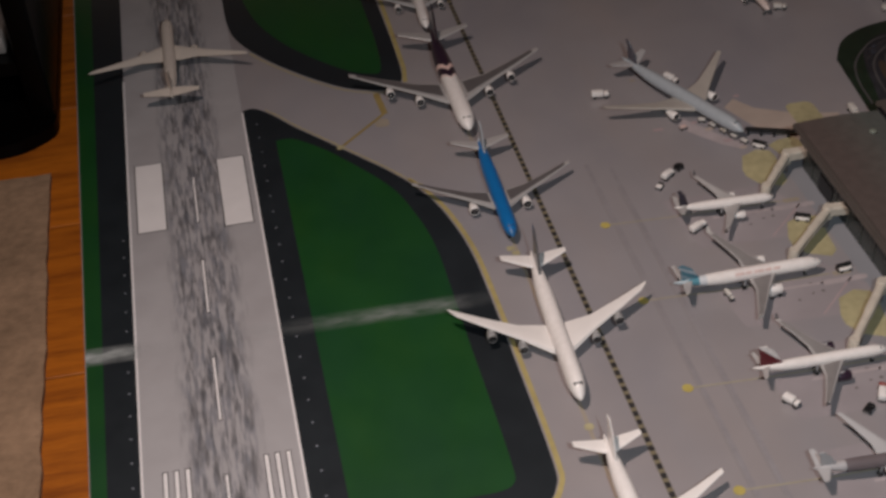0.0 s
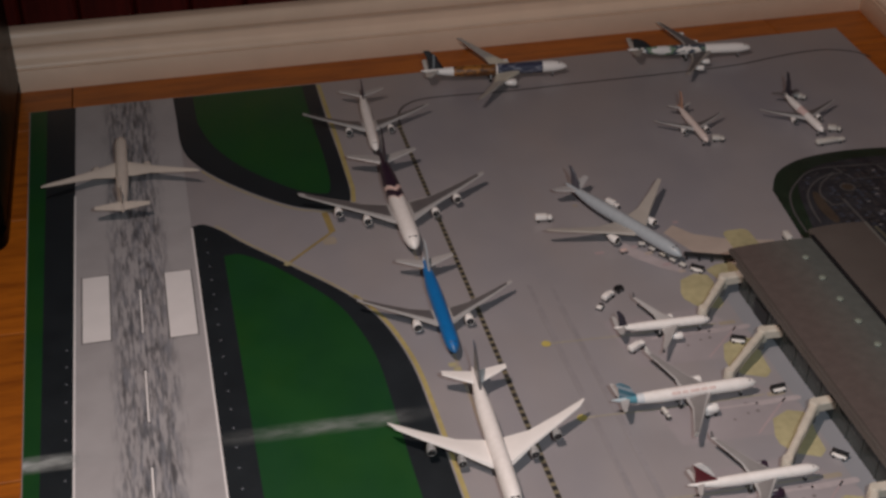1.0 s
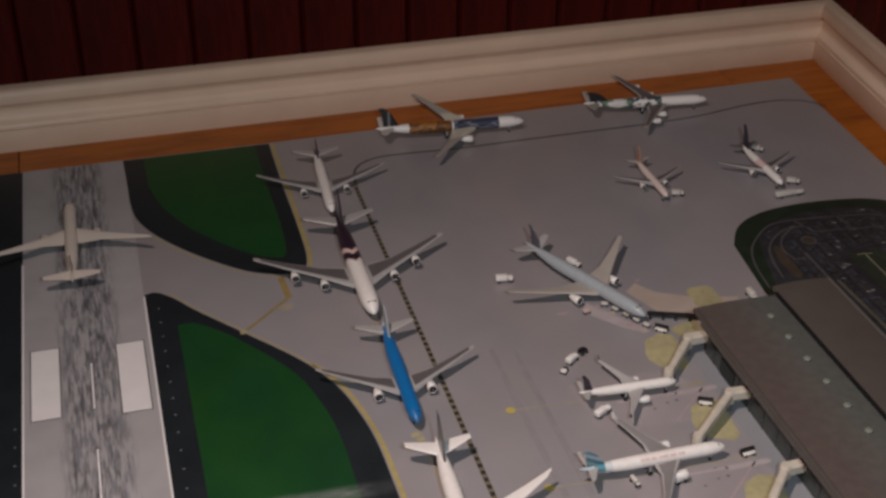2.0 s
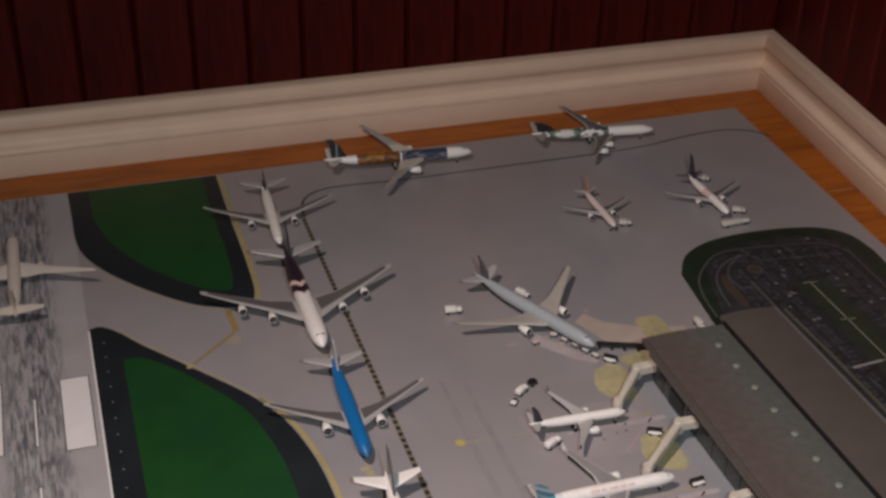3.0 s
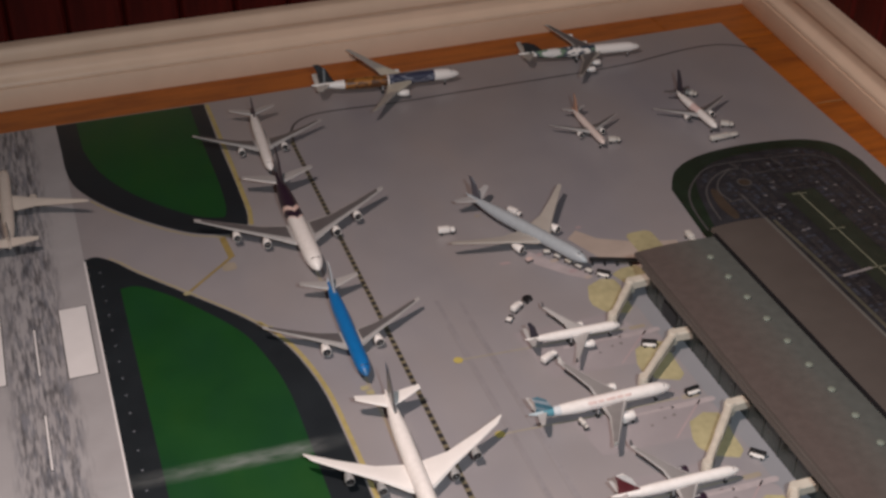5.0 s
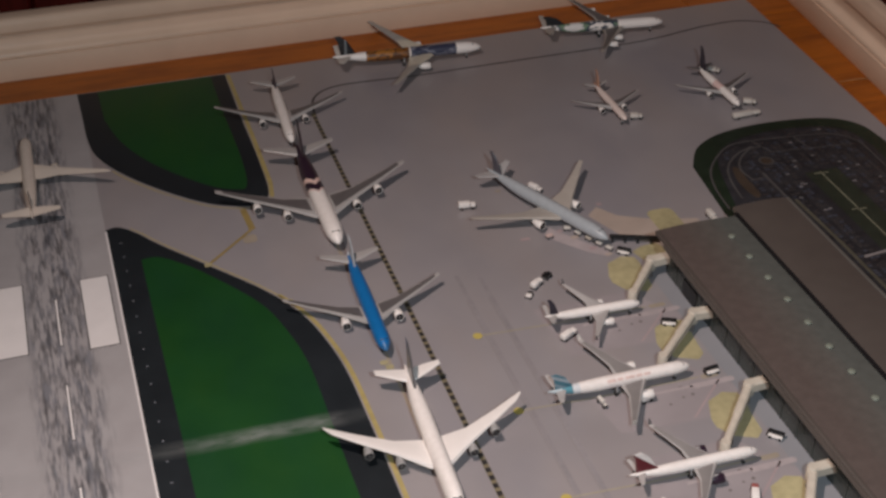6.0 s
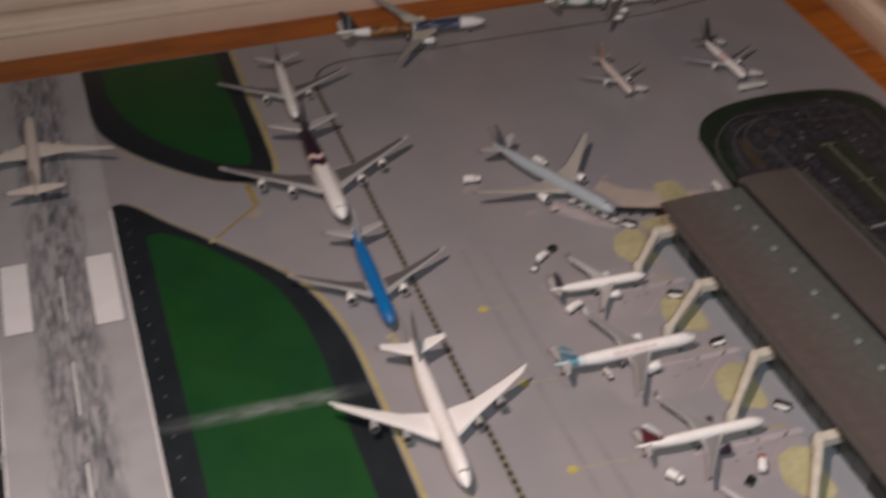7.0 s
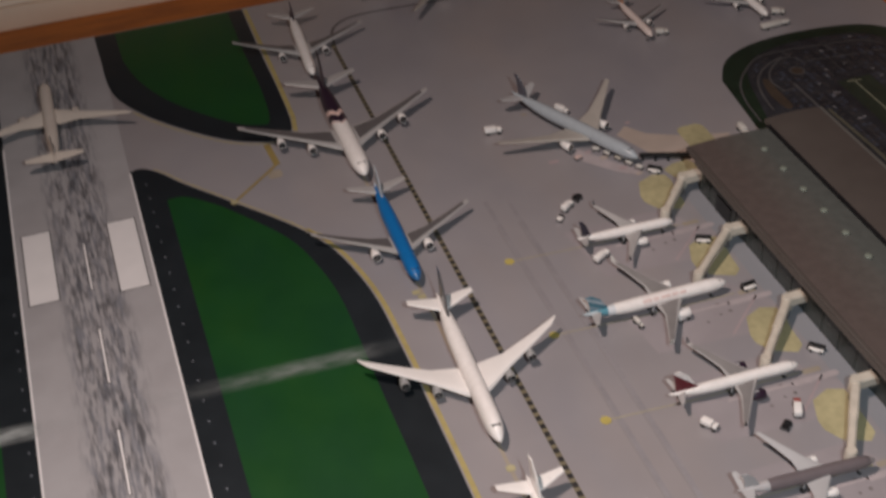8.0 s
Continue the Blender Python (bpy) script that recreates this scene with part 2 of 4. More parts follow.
M["roof"] = surface("terminal_roof_brown", (0.082, 0.068, 0.060), 0.12, 30, 0.5)
M["roof_mid"] = surface("terminal_roof_grey", (0.115, 0.110, 0.100), 0.12, 30, 0.5)
M["mullion"] = surface("dark_green_frame", (0.040, 0.046, 0.042), 0.1, 90, 0.4)
M["roof_dome"] = surface("pale_green_dome", (0.185, 0.205, 0.170), 0.1, 90, 0.45)
m, t, b = nodes_of("terminal_roof_blend")
c = t.nodes.new("ShaderNodeTexCoord")
sep = t.nodes.new("ShaderNodeSeparateXYZ")
link(t, c.outputs["Object"], sep.inputs[0])
wobble = math_node(t, "MULTIPLY", noise_tex(t, coords(t, (1, 0.3, 1)), 60, 4), 0.010)
place = math_node(t, "MULTIPLY", math_node(t, "SUBTRACT", math_node(t, "ADD", sep.outputs[0], wobble), 0.481), 12.6)
tone = ramp(t, place, [(0.25, (0.100, 0.078, 0.070)), (0.62, (0.108, 0.100, 0.090)), (0.80, (0.100, 0.106, 0.097))])
grime = ramp(t, noise_tex(t, coords(t), 120, 5), [(0.3, (0.82, 0.82, 0.82)), (0.7, (1, 1, 1))])
link(t, mix(t, 1.0, tone, grime, "MULTIPLY"), b.inputs["Base Color"])
b.inputs["Roughness"].default_value = 0.5
M["roof_blend"] = m
M["glass_wall"] = surface("terminal_dark_glazing", (0.045, 0.050, 0.046), 0.3, 80, 0.25)
M["pale"] = surface("pale_plastic", (0.61, 0.575, 0.53), 0.08, 90, 0.4)
M["cream"] = surface("jet_bridge_cream", (0.56, 0.50, 0.42), 0.18, 120, 0.5)
M["black"] = surface("black_plastic", (0.012, 0.012, 0.013), 0.2, 90, 0.4)
M["white"] = surface("white_enamel", (0.84, 0.795, 0.76), 0.05, 120, 0.3, coat=0.2)
M["grey"] = surface("grey_enamel", (0.42, 0.41, 0.41), 0.08, 120, 0.35)
M["dark_grey"] = surface("dark_grey_enamel", (0.12, 0.11, 0.11), 0.1, 120, 0.4)
M["engine_grey"] = surface("engine_grey_enamel", (0.30, 0.295, 0.29), 0.12, 120, 0.3)
M["mid_grey"] = surface("mid_grey_enamel", (0.22, 0.205, 0.20), 0.12, 120, 0.4)
M["wing_grey"] = surface("wing_grey_enamel", (0.40, 0.38, 0.37), 0.1, 120, 0.35)
M["beige"] = surface("ivory_enamel", (0.64, 0.565, 0.495), 0.06, 120, 0.35)
M["navy"] = surface("dark_purple_enamel", (0.030, 0.016, 0.030), 0.15, 120, 0.3)
M["red"] = surface("faded_red_enamel", (0.30, 0.09, 0.08), 0.15, 120, 0.4)
M["hold_yellow"] = surface("olive_yellow_print", (0.29, 0.21, 0.070), 0.25, 120, 0.5, spec=0.9)
M["tan_wing"] = surface("tan_wing_enamel", (0.42, 0.385, 0.345), 0.10, 120, 0.38)
M["pinkish"] = surface("pinkish_plastic", (0.62, 0.46, 0.42), 0.1, 90, 0.45)
M["title"] = surface("brown_lettering", (0.68, 0.52, 0.48), 0.25, 200, 0.4)
M["rubber"] = surface("rubber", (0.02, 0.02, 0.02), 0.1, 90, 0.8)

# runway print: grey concrete with tyre rubber along the middle
m, t, b = nodes_of("runway_print")
c = t.nodes.new("ShaderNodeTexCoord")
sep = t.nodes.new("ShaderNodeSeparateXYZ")
link(t, c.outputs["Object"], sep.inputs[0])
off = math_node(t, "ABSOLUTE", math_node(t, "ADD", sep.outputs[0], 0.0545))
ragged = math_node(t, "MULTIPLY", noise_tex(t, coords(t, (120, 22, 1)), 1.0, 3), 0.30)
strip = ramp(t, math_node(t, "ADD", math_node(t, "MULTIPLY", off, 20.0), ragged), [(0.20, (1, 1, 1)), (0.56, (0.85, 0.85, 0.85)), (0.78, (0, 0, 0))])
streak = noise_tex(t, coords(t, (270, 30, 1)), 1.0, 2, 0.6)
fine = noise_tex(t, coords(t, (420, 62, 1)), 1.0, 3, 0.6)
broad = noise_tex(t, coords(t, (40, 9, 1)), 1.0, 2)
streaks = math_node(t, "ADD", math_node(t, "ADD", math_node(t, "MULTIPLY", streak, 0.55), math_node(t, "MULTIPLY", fine, 0.25)), math_node(t, "MULTIPLY", broad, 0.20))
amount = math_node(t, "MULTIPLY", math_node(t, "MULTIPLY", ramp(t, streaks, [(0.41, (1, 1, 1)), (0.488, (0.64, 0.64, 0.64)), (0.555, (0.06, 0.06, 0.06))]), strip), 0.94)
grey = ramp(t, noise_tex(t, coords(t), 25, 4), [(0.3, (0.355, 0.333, 0.338)), (0.7, (0.405, 0.385, 0.390))])
rubber = ramp(t, noise_tex(t, coords(t, (170, 34, 1)), 1.0, 2), [(0.38, (0.034, 0.034, 0.039)), (0.50, (0.074, 0.078, 0.091)), (0.61, (0.150, 0.155, 0.180))])
link(t, mix(t, amount, grey, rubber), b.inputs["Base Color"])
b.inputs["Roughness"].default_value = 0.5
b.inputs["Specular IOR Level"].default_value = 1.0
M["runway"] = m

# crease: pale band with a ragged outline, stronger at the left
m, t, b = nodes_of("crease_band")
c = t.nodes.new("ShaderNodeTexCoord")
sep = t.nodes.new("ShaderNodeSeparateXYZ")
link(t, c.outputs["Object"], sep.inputs[0])
across = math_node(t, "ABSOLUTE", math_node(t, "MULTIPLY", sep.outputs[1], 85.0))
pale_band = math_node(t, "MULTIPLY", ramp(t, across, [(0.1, (1, 1, 1)), (0.95, (0, 0, 0))]), ramp(t, noise_tex(t, coords(t, (45, 130, 1)), 1.0, 3), [(0.22, (0.1, 0.1, 0.1)), (0.62, (1, 1, 1))]))
b.inputs["Base Color"].default_value = (0.44, 0.46, 0.45, 1)
b.inputs["Roughness"].default_value = 0.6
place = math_node(t, "ADD", math_node(t, "MULTIPLY", sep.outputs[0], 3.0), 0.5)
band_along = ramp(t, place, [(0.02, (0.95, 0.95, 0.95)), (0.125, (0.75, 0.75, 0.75)), (0.145, (0.05, 0.05, 0.05)), (0.48, (0.10, 0.10, 0.10)), (0.60, (0.22, 0.22, 0.22)), (0.72, (0.40, 0.40, 0.40)), (0.88, (0.34, 0.34, 0.34)), (0.95, (0.07, 0.07, 0.07))])
link(t, math_node(t, "MULTIPLY", pale_band, band_along), b.inputs["Alpha"])
M["crease"] = m

# ------------------------------------------------------------------ mesh helpers


def bm_object(name, bm, material, parent=None, label="", smooth=True, angle=0.6):
    bmesh.ops.recalc_face_normals(bm, faces=bm.faces)
    me = bpy.data.meshes.new(name)
    bm.to_mesh(me)
    bm.free()
    if smooth:
        for p in me.polygons:
            p.use_smooth = True
        me.set_sharp_from_angle(angle=angle)
    me.materials.append(material)
    ob = new(name, me)
    if parent is not None:
        ob.parent = parent
    if label:
        ob["label"] = label
    return ob


def part(name, bm, material, parent, label="", smooth=True):
    return bm_object(name, bm, material, parent, label, smooth)


def empty(name, m, label, category, group="", kind=""):
    ob = new(name)
    ob.empty_display_size = 0.01
    ob.matrix_basis = m
    return tagged(ob, label, category, group, kind)


def box(bm, x0, x1, y0, y1, z0, z1, bevel=0.0):
    vs = [bm.verts.new((x, y, z)) for z in (z0, z1) for x, y in ((x0, y0), (x1, y0), (x1, y1), (x0, y1))]
    faces = [bm.faces.new([vs[k] for k in f]) for f in ((0, 3, 2, 1), (4, 5, 6, 7), (0, 1, 5, 4), (1, 2, 6, 5), (2, 3, 7, 6), (3, 0, 4, 7))]
    if bevel:
        edges = list({e for f in faces for e in f.edges})
        bmesh.ops.bevel(bm, geom=edges, offset=bevel, segments=2, affect="EDGES", profile=0.5)
    return bm


def box_bm(*args, bevel=0.0):
    return box(bmesh.new(), *args, bevel=bevel)


def loft(bm, rings, cap=True, closed=True):
    rows = [[bm.verts.new(p) for p in ring] for ring in rings]
    n = len(rows[0])
    for a, b_ in zip(rows, rows[1:]):
        for k in range(n if closed else n - 1):
            j = (k + 1) % n
            bm.faces.new((a[k], a[j], b_[j], b_[k]))
    if cap:
        bm.faces.new(rows[0])
        bm.faces.new(rows[-1])
    return bm


def flat(name, points, z, material, parent, label="", thick=0.0):
    """A printed area: a flat polygon lying on the mat."""
    bm = bmesh.new()
    f = bm.faces.new([bm.verts.new((x, y, z)) for x, y in points])
    f.normal_update()
    if f.normal.z < 0:
        f.normal_flip()
    me = bpy.data.meshes.new(name)
    bmesh.ops.triangulate(bm, faces=bm.faces)
    bm.to_mesh(me)
    bm.free()
    me.materials.append(material)
    ob = new(name, me)
    ob.parent = parent
    if label:
        ob["label"] = label
    return ob


def curve_through(points, steps=6, closed=False):
    """A smooth line through a few points."""
    n = len(points)
    out = []
    for k in range(n if closed else n - 1):
        if closed:
            p = [Vector(points[(k + d) % n]) for d in (-1, 0, 1, 2)]
        else:
            p = [Vector(points[min(max(k + d, 0), n - 1)]) for d in (-1, 0, 1, 2)]
        for s in range(steps):
            u = s / steps
            out.append(0.5 * (2 * p[1] + (p[2] - p[0]) * u + (2 * p[0] - 5 * p[1] + 4 * p[2] - p[3]) * u * u + (3 * p[1] - p[0] - 3 * p[2] + p[3]) * u ** 3))
    if not closed:
        out.append(Vector(points[-1]))
    return [(v[0], v[1]) for v in out]


def ribbon(name, points, width, z, material, parent, label=""):
    """A printed line of even width along a row of points."""
    bm = bmesh.new()
    left, right = [], []
    for k, p in enumerate(points):
        a, c2 = Vector(points[max(k - 1, 0)]), Vector(points[min(k + 1, len(points) - 1)])
        d = (c2 - a).normalized()
        n = Vector((-d.y, d.x)) * width / 2
        left.append(bm.verts.new((p[0] + n.x, p[1] + n.y, z)))
        right.append(bm.verts.new((p[0] - n.x, p[1] - n.y, z)))
    for k in range(len(points) - 1):
        bm.faces.new((left[k], right[k], right[k + 1], left[k + 1]))
    return part(name, bm, material, parent, label, False)


def rounded(x0, x1, y0, y1, r, n=6):
    out = []
    for cx, cy, a in ((x1 - r, y1 - r, 0), (x0 + r, y1 - r, 90), (x0 + r, y0 + r, 180), (x1 - r, y0 + r, 270)):
        out += [(cx + r * math.cos(radians(a + 90 * k / n)), cy + r * math.sin(radians(a + 90 * k / n))) for k in range(n + 1)]
    return out


def lathe(bm, axis_points, seg=16, axis="x", centre=(0, 0, 0)):
    """Rings of (place along the axis, radius)."""
    rings = []
    for a, r in axis_points:
        ring = []
        for k in range(seg):
            u = 2 * math.pi * k / seg
            c2, s2 = r * math.cos(u), r * math.sin(u)
            p = (a, c2, s2) if axis == "x" else (c2, a, s2) if axis == "y" else (c2, s2, a)
            ring.append((p[0] + centre[0], p[1] + centre[1], p[2] + centre[2]))
        rings.append(ring)
    return loft(bm, rings)


# ------------------------------------------------------------------ room
FLOOR = -0.0025
BACK = 0.090
SKEW = 5.8
CORNER = Vector((0.951, BACK))

floor = tagged(new("floor"), "orange-brown wooden board floor", "floor", kind="structure")
wall_n = tagged(new("wall_north"), "dark red-brown panelled wood wall", "wall", kind="structure")
wall_e = tagged(new("wall_east"), "dark red-brown panelled wood wall", "wall", kind="structure")
bm = box_bm(-1.9, 1.3, -2.9, 0.3, FLOOR - 0.06, FLOOR - 0.012)
part("subfloor", bm, M["plaster"], floor)


def wall_block(name, x0, x1, y0, y1, label):
    bm = box_bm(x0, x1, y0, y1, FLOOR - 0.05, 2.4)
    ob = bm_object(name, bm, M["plaster"])
    return tagged(ob, label, "wall", kind="structure")


wall_block("wall_south", -1.9, 1.4, -3.0, -2.9, "plain painted wall")
wall_block("wall_west", -2.0, -1.9, -3.0, 0.3, "plain painted wall")
bm = box_bm(-2.0, 1.4, -3.0, 0.3, 2.4, 2.5)
tagged(bm_object("ceiling", bm, M["plaster"]), "plain painted ceiling", "ceiling", kind="structure")
part("wall_core", box_bm(-2.0, 1.2, BACK + 0.014, BACK + 0.12, FLOOR - 0.05, 2.4), M["panel"], wall_n)
wall_e.matrix_basis = pose(CORNER.x, CORNER.y, 0, 0, 0, -SKEW)
part("wall_core", box_bm(0.014, 0.12, -3.2, 0.0, FLOOR - 0.05, 2.4), M["panel"], wall_e)

# skirting profile: distance from the wall, height
PROFILE = [(0.0, 0.0), (0.0265, 0.0), (0.0275, 0.002), (0.0275, 0.0262), (0.0268, 0.0276), (0.0236, 0.0280), (0.0233, 0.0290), (0.0252, 0.0297),
           (0.0250, 0.0318), (0.0215, 0.0343), (0.0172, 0.0380), (0.0138, 0.0425), (0.0118, 0.0475), (0.0124, 0.0515), (0.0150, 0.0545), (0.0188, 0.0566),
           (0.0206, 0.0574), (0.0212, 0.0592), (0.0204, 0.0680), (0.0180, 0.0722), (0.0130, 0.0742), (0.0060, 0.0747), (0.0, 0.0745)]


def baseboard(name, start, end, along, inward, cut0, cut1):
    bm = bmesh.new()
    rings = []
    for base, cut in ((start, cut0), (end, cut1)):
        rings.append([(*(base + inward * d + along * (d * cut)), FLOOR + z) for d, z in PROFILE])
    loft(bm, rings)
    ob = bm_object(name, bm, M["trim"], angle=0.9)
    return tagged(ob, "cream painted moulded wooden baseboard", "baseboard", kind="structure")


east_in = Vector((-math.cos(radians(SKEW)), math.sin(radians(SKEW))))
east_down = Vector((-math.sin(radians(SKEW)), -math.cos(radians(SKEW))))
mitre = math.tan(radians(45 + SKEW / 2))
baseboard("baseboard", Vector((-1.9, BACK)), CORNER, Vector((1, 0)), Vector((0, -1)), 0.0, -mitre)
baseboard("baseboard", CORNER, CORNER + east_down * 3.0, east_down, east_in, mitre, 0.0)

# ------------------------------------------------------------------ mat
airport_mat = empty("airport_mat", pose(0, 0, 0), "printed airport play mat with grey apron and runway", "mat")
MAT_B = -1.16


def mat_right(y):
    return 0.860 + 0.048 * y


bm = bmesh.new()
outline = [(-0.166, 0.004), (0.171, 0.0042), (mat_right(0), 0.012), (mat_right(MAT_B), MAT_B), (-0.1428, MAT_B)]
loft(bm, [[(x, y, z) for x, y in outline] for z in (FLOOR + 0.0003, 0.0)])
part("sheet", bm, M["apron"], airport_mat, "matt grey printed sheet", False)
L1, L2, L3, L4 = 0.00012, 0.00024, 0.00036, 0.00048


def left_edge(y):
    return -0.1655 - 0.0196 * y


flat("grass_print", [(left_edge(0) + 0.0005, 0.003), (-0.136, 0.003), (-0.130, MAT_B + 0.001), (left_edge(MAT_B) + 0.0005, MAT_B + 0.001)], L1, M["grass"], airport_mat, "green printed grass strip")
flat("shoulder_print", [(-0.146, 0.0034), (-0.112, 0.0034), (-0.112, MAT_B + 0.0012), (-0.1345, MAT_B + 0.0012)], L2, M["asphalt"], airport_mat, "dark asphalt print")
flat("runway_print", [(-0.1140, 0.0038), (0.0, 0.0036), (0.0, MAT_B + 0.0014), (-0.1140, MAT_B + 0.0014)], L3, M["runway"], airport_mat, "grey printed runway with black tyre marks")

G1_OUT = [(0.0, -0.287)] + curve_through([(0.0, -0.287), (0.012, -0.285), (0.028, -0.300), (0.047, -0.327), (0.085, -0.374), (0.129, -0.430), (0.152, -0.472), (0.164, -0.513), (0.171, -0.559), (0.173, -0.620), (0.174, -0.700), (0.174, -0.795), (0.170, -0.820), (0.155, -0.836), (0.120, -0.838), (0.0, -0.838)], 5)[1:]
flat("shoulder_print", G1_OUT, L1, M["asphalt"], airport_mat, "dark asphalt print")
G1_IN = curve_through([(0.027, -0.347), (0.042, -0.347), (0.060, -0.362), (0.082, -0.388), (0.120, -0.446), (0.136, -0.497), (0.143, -0.544), (0.144, -0.604), (0.144, -0.666), (0.145, -0.735), (0.145, -0.795), (0.142, -0.810), (0.130, -0.815), (0.100, -0.815), (0.027, -0.815)], 5)
flat("grass_print", [(0.027, -0.347)] + G1_IN[1:], L2, M["grass"], airport_mat, "green printed grass field")
G2_OUT = [(-0.002, 0.0022)] + curve_through([(-0.001, -0.060), (0.0, -0.112), (0.008, -0.150), (0.031, -0.192), (0.066, -0.235), (0.101, -0.268), (0.127, -0.282), (0.151, -0.286), (0.165, -0.268), (0.168, -0.206), (0.167, -0.105)], 5) + [(0.168, 0.0016)]
flat("shoulder_print", G2_OUT, L4, M["asphalt"], airport_mat, "dark asphalt print")
G2_IN = [(0.021, 0.0018)] + curve_through([(0.022, -0.067), (0.034, -0.121), (0.061, -0.177), (0.106, -0.233), (0.135, -0.252), (0.147, -0.246), (0.151, -0.190), (0.150, -0.100)], 5) + [(0.151, 0.0014)]
flat("grass_print", G2_IN, L4 + 0.00012, M["grass"], airport_mat, "green printed grass field")

ribbon("runway_edge_line", [(0.0, -0.29), (0.0, MAT_B + 0.002)], 0.0017, L4, M["white_print"], airport_mat, "white painted line")
ribbon("runway_edge_line", [(-0.1140, -0.20), (-0.1140, MAT_B + 0.002)], 0.0017, L4, M["white_print"], airport_mat, "white painted line")
for x0, x1, y0, y1 in ((-0.107, -0.0825, -0.4585, -0.3555), (-0.0310, -0.0065, -0.4665, -0.3630)):
    flat("aiming_block", [(x0 - 0.001, y0 - 0.001), (x1 + 0.001, y0 - 0.001), (x1 + 0.001, y1 + 0.001), (x0 - 0.001, y1 + 0.001)], L4, M["black_print"], airport_mat, "dark printed outline")
    flat("aiming_block", [(x0, y0), (x1, y0), (x1, y1), (x0, y1)], L4 + 0.00012, M["white_print"], airport_mat, "white printed block")
for k in range(1, 7):
    y = -0.264 - 0.1225 * k
    flat("centre_dash", [(-0.0560, y + 0.001), (-0.0530, y + 0.001), (-0.0530, y - 0.069), (-0.0560, y - 0.069)], L4, M["black_print"], airport_mat, "dark printed outline")
    flat("centre_dash", [(-0.0554, y), (-0.0536, y), (-0.0536, y - 0.068), (-0.0554, y - 0.068)], L4 + 0.00012, M["white_print"], airport_mat)
for x in (-0.0975, -0.0895, -0.0815, -0.0250, -0.0170, -0.0090):
    flat("touchdown_bar", [(x - 0.0022, -0.741), (x + 0.0022, -0.741), (x + 0.0022, -0.845), (x - 0.0022, -0.845)], L4, M["black_print"], airport_mat, "dark printed outline")
    flat("touchdown_bar", [(x - 0.0014, -0.742), (x + 0.0014, -0.742), (x + 0.0014, -0.844), (x - 0.0014, -0.844)], L4 + 0.00012, M["white_print"], airport_mat)
bm = bmesh.new()
for x, first, count in ((0.0120, -0.314, 35), (-0.1205, -0.465, 29)):
    for k in range(count):
        bmesh.ops.create_circle(bm, cap_ends=True, radius=0.0010, segments=8, matrix=pose(x, first - 0.0238 * k, L4))
tagged(part("edge_light_dots", bm, M["dot_print"], airport_mat, "small pale printed dots", False), kind="stuff")

ribbon("taxi_edge_line", [(x + 0.0035, y) for x, y in G1_OUT[26:-8]], 0.0040, L2, M["edge_yellow"], airport_mat, "yellow printed line")
ribbon("taxi_edge_line", [(x + 0.0018, y + 0.0012) for x, y in G1_OUT[8:30]], 0.0010, L2, M["yellow_print"], airport_mat, "yellow printed line")
ribbon("taxi_edge_line", [(x - 0.002, y - 0.003) for x, y in G2_OUT[14:40]], 0.0011, L2, M["yellow_print"], airport_mat, "yellow printed line")
ribbon("taxi_edge_line", [(0.1712, 0.0), (0.1715, -0.15), (0.1705, -0.25), (0.1668, -0.276)], 0.0046, L1, M["edge_yellow"], airport_mat, "pale yellow printed line")
ribbon("hold_line", [(0.134, -0.290), (0.1365, -0.328)], 0.0064, L2, M["hold_yellow"], airport_mat, "olive yellow printed holding line")
ribbon("hold_line", [(0.1385, -0.325), (0.128, -0.335), (0.0845, -0.3755)], 0.0030, L3, M["hold_yellow"], airport_mat, "olive yellow printed holding line")
flat("hold_mark", rounded(0.1240, 0.1380, -0.350, -0.336, 0.004), L1, M["faint_tan"], airport_mat, "faded orange printed mark")
for x, y in ((0.0855, -0.3745), (0.146, -0.452), (0.204, -0.560), (0.207, -0.567), (0.2085, -0.772)):
    flat("taxi_mark", rounded(x - 0.0035, x + 0.0035, y - 0.003, y + 0.003, 0.002), L4, M["pale_yellow_print"], airport_mat)

TAXI = curve_through([(0.862, -0.078), (0.852, -0.064), (0.838, -0.054), (0.812, -0.046), (0.774, -0.0475), (0.739, -0.053), (0.698, -0.061), (0.65, -0.065), (0.60, -0.066), (0.459, -0.067), (0.385, -0.068), (0.305, -0.064), (0.272, -0.070), (0.253, -0.090), (0.247, -0.127), (0.245, -0.20), (0.245, -0.26)], 6)
ribbon("taxi_line", TAXI, 0.0027, L1, M["black_print"], airport_mat, "thin dark printed taxi line")
ribbon("taxi_line", [(0.2455, -0.12), (0.2455, -0.5), (0.2455, MAT_B + 0.002)], 0.0046, L2, M["dash_print"], airport_mat, "dull yellow printed taxi line with black squares")
bm = bmesh.new()
y = -0.13
while y > MAT_B + 0.01:
    vs = [bm.verts.new((0.2455 + dx, y + dy, L3)) for dx, dy in ((-0.0021, 0), (0.0021, 0), (0.0021, -0.0050), (-0.0021, -0.0050))]
    bm.faces.new(vs)
    y -= 0.0087
tagged(part("taxi_square_print", bm, M["taxi_black"], airport_mat, "small black printed squares", False), kind="stuff")
ribbon("taxi_centre_line", [(0.2085, -0.20), (0.2088, -0.6), (0.2085, -0.76), (0.2072, MAT_B + 0.002)], 0.0030, L1, M["faint_tan"], airport_mat, "faint tan printed line")
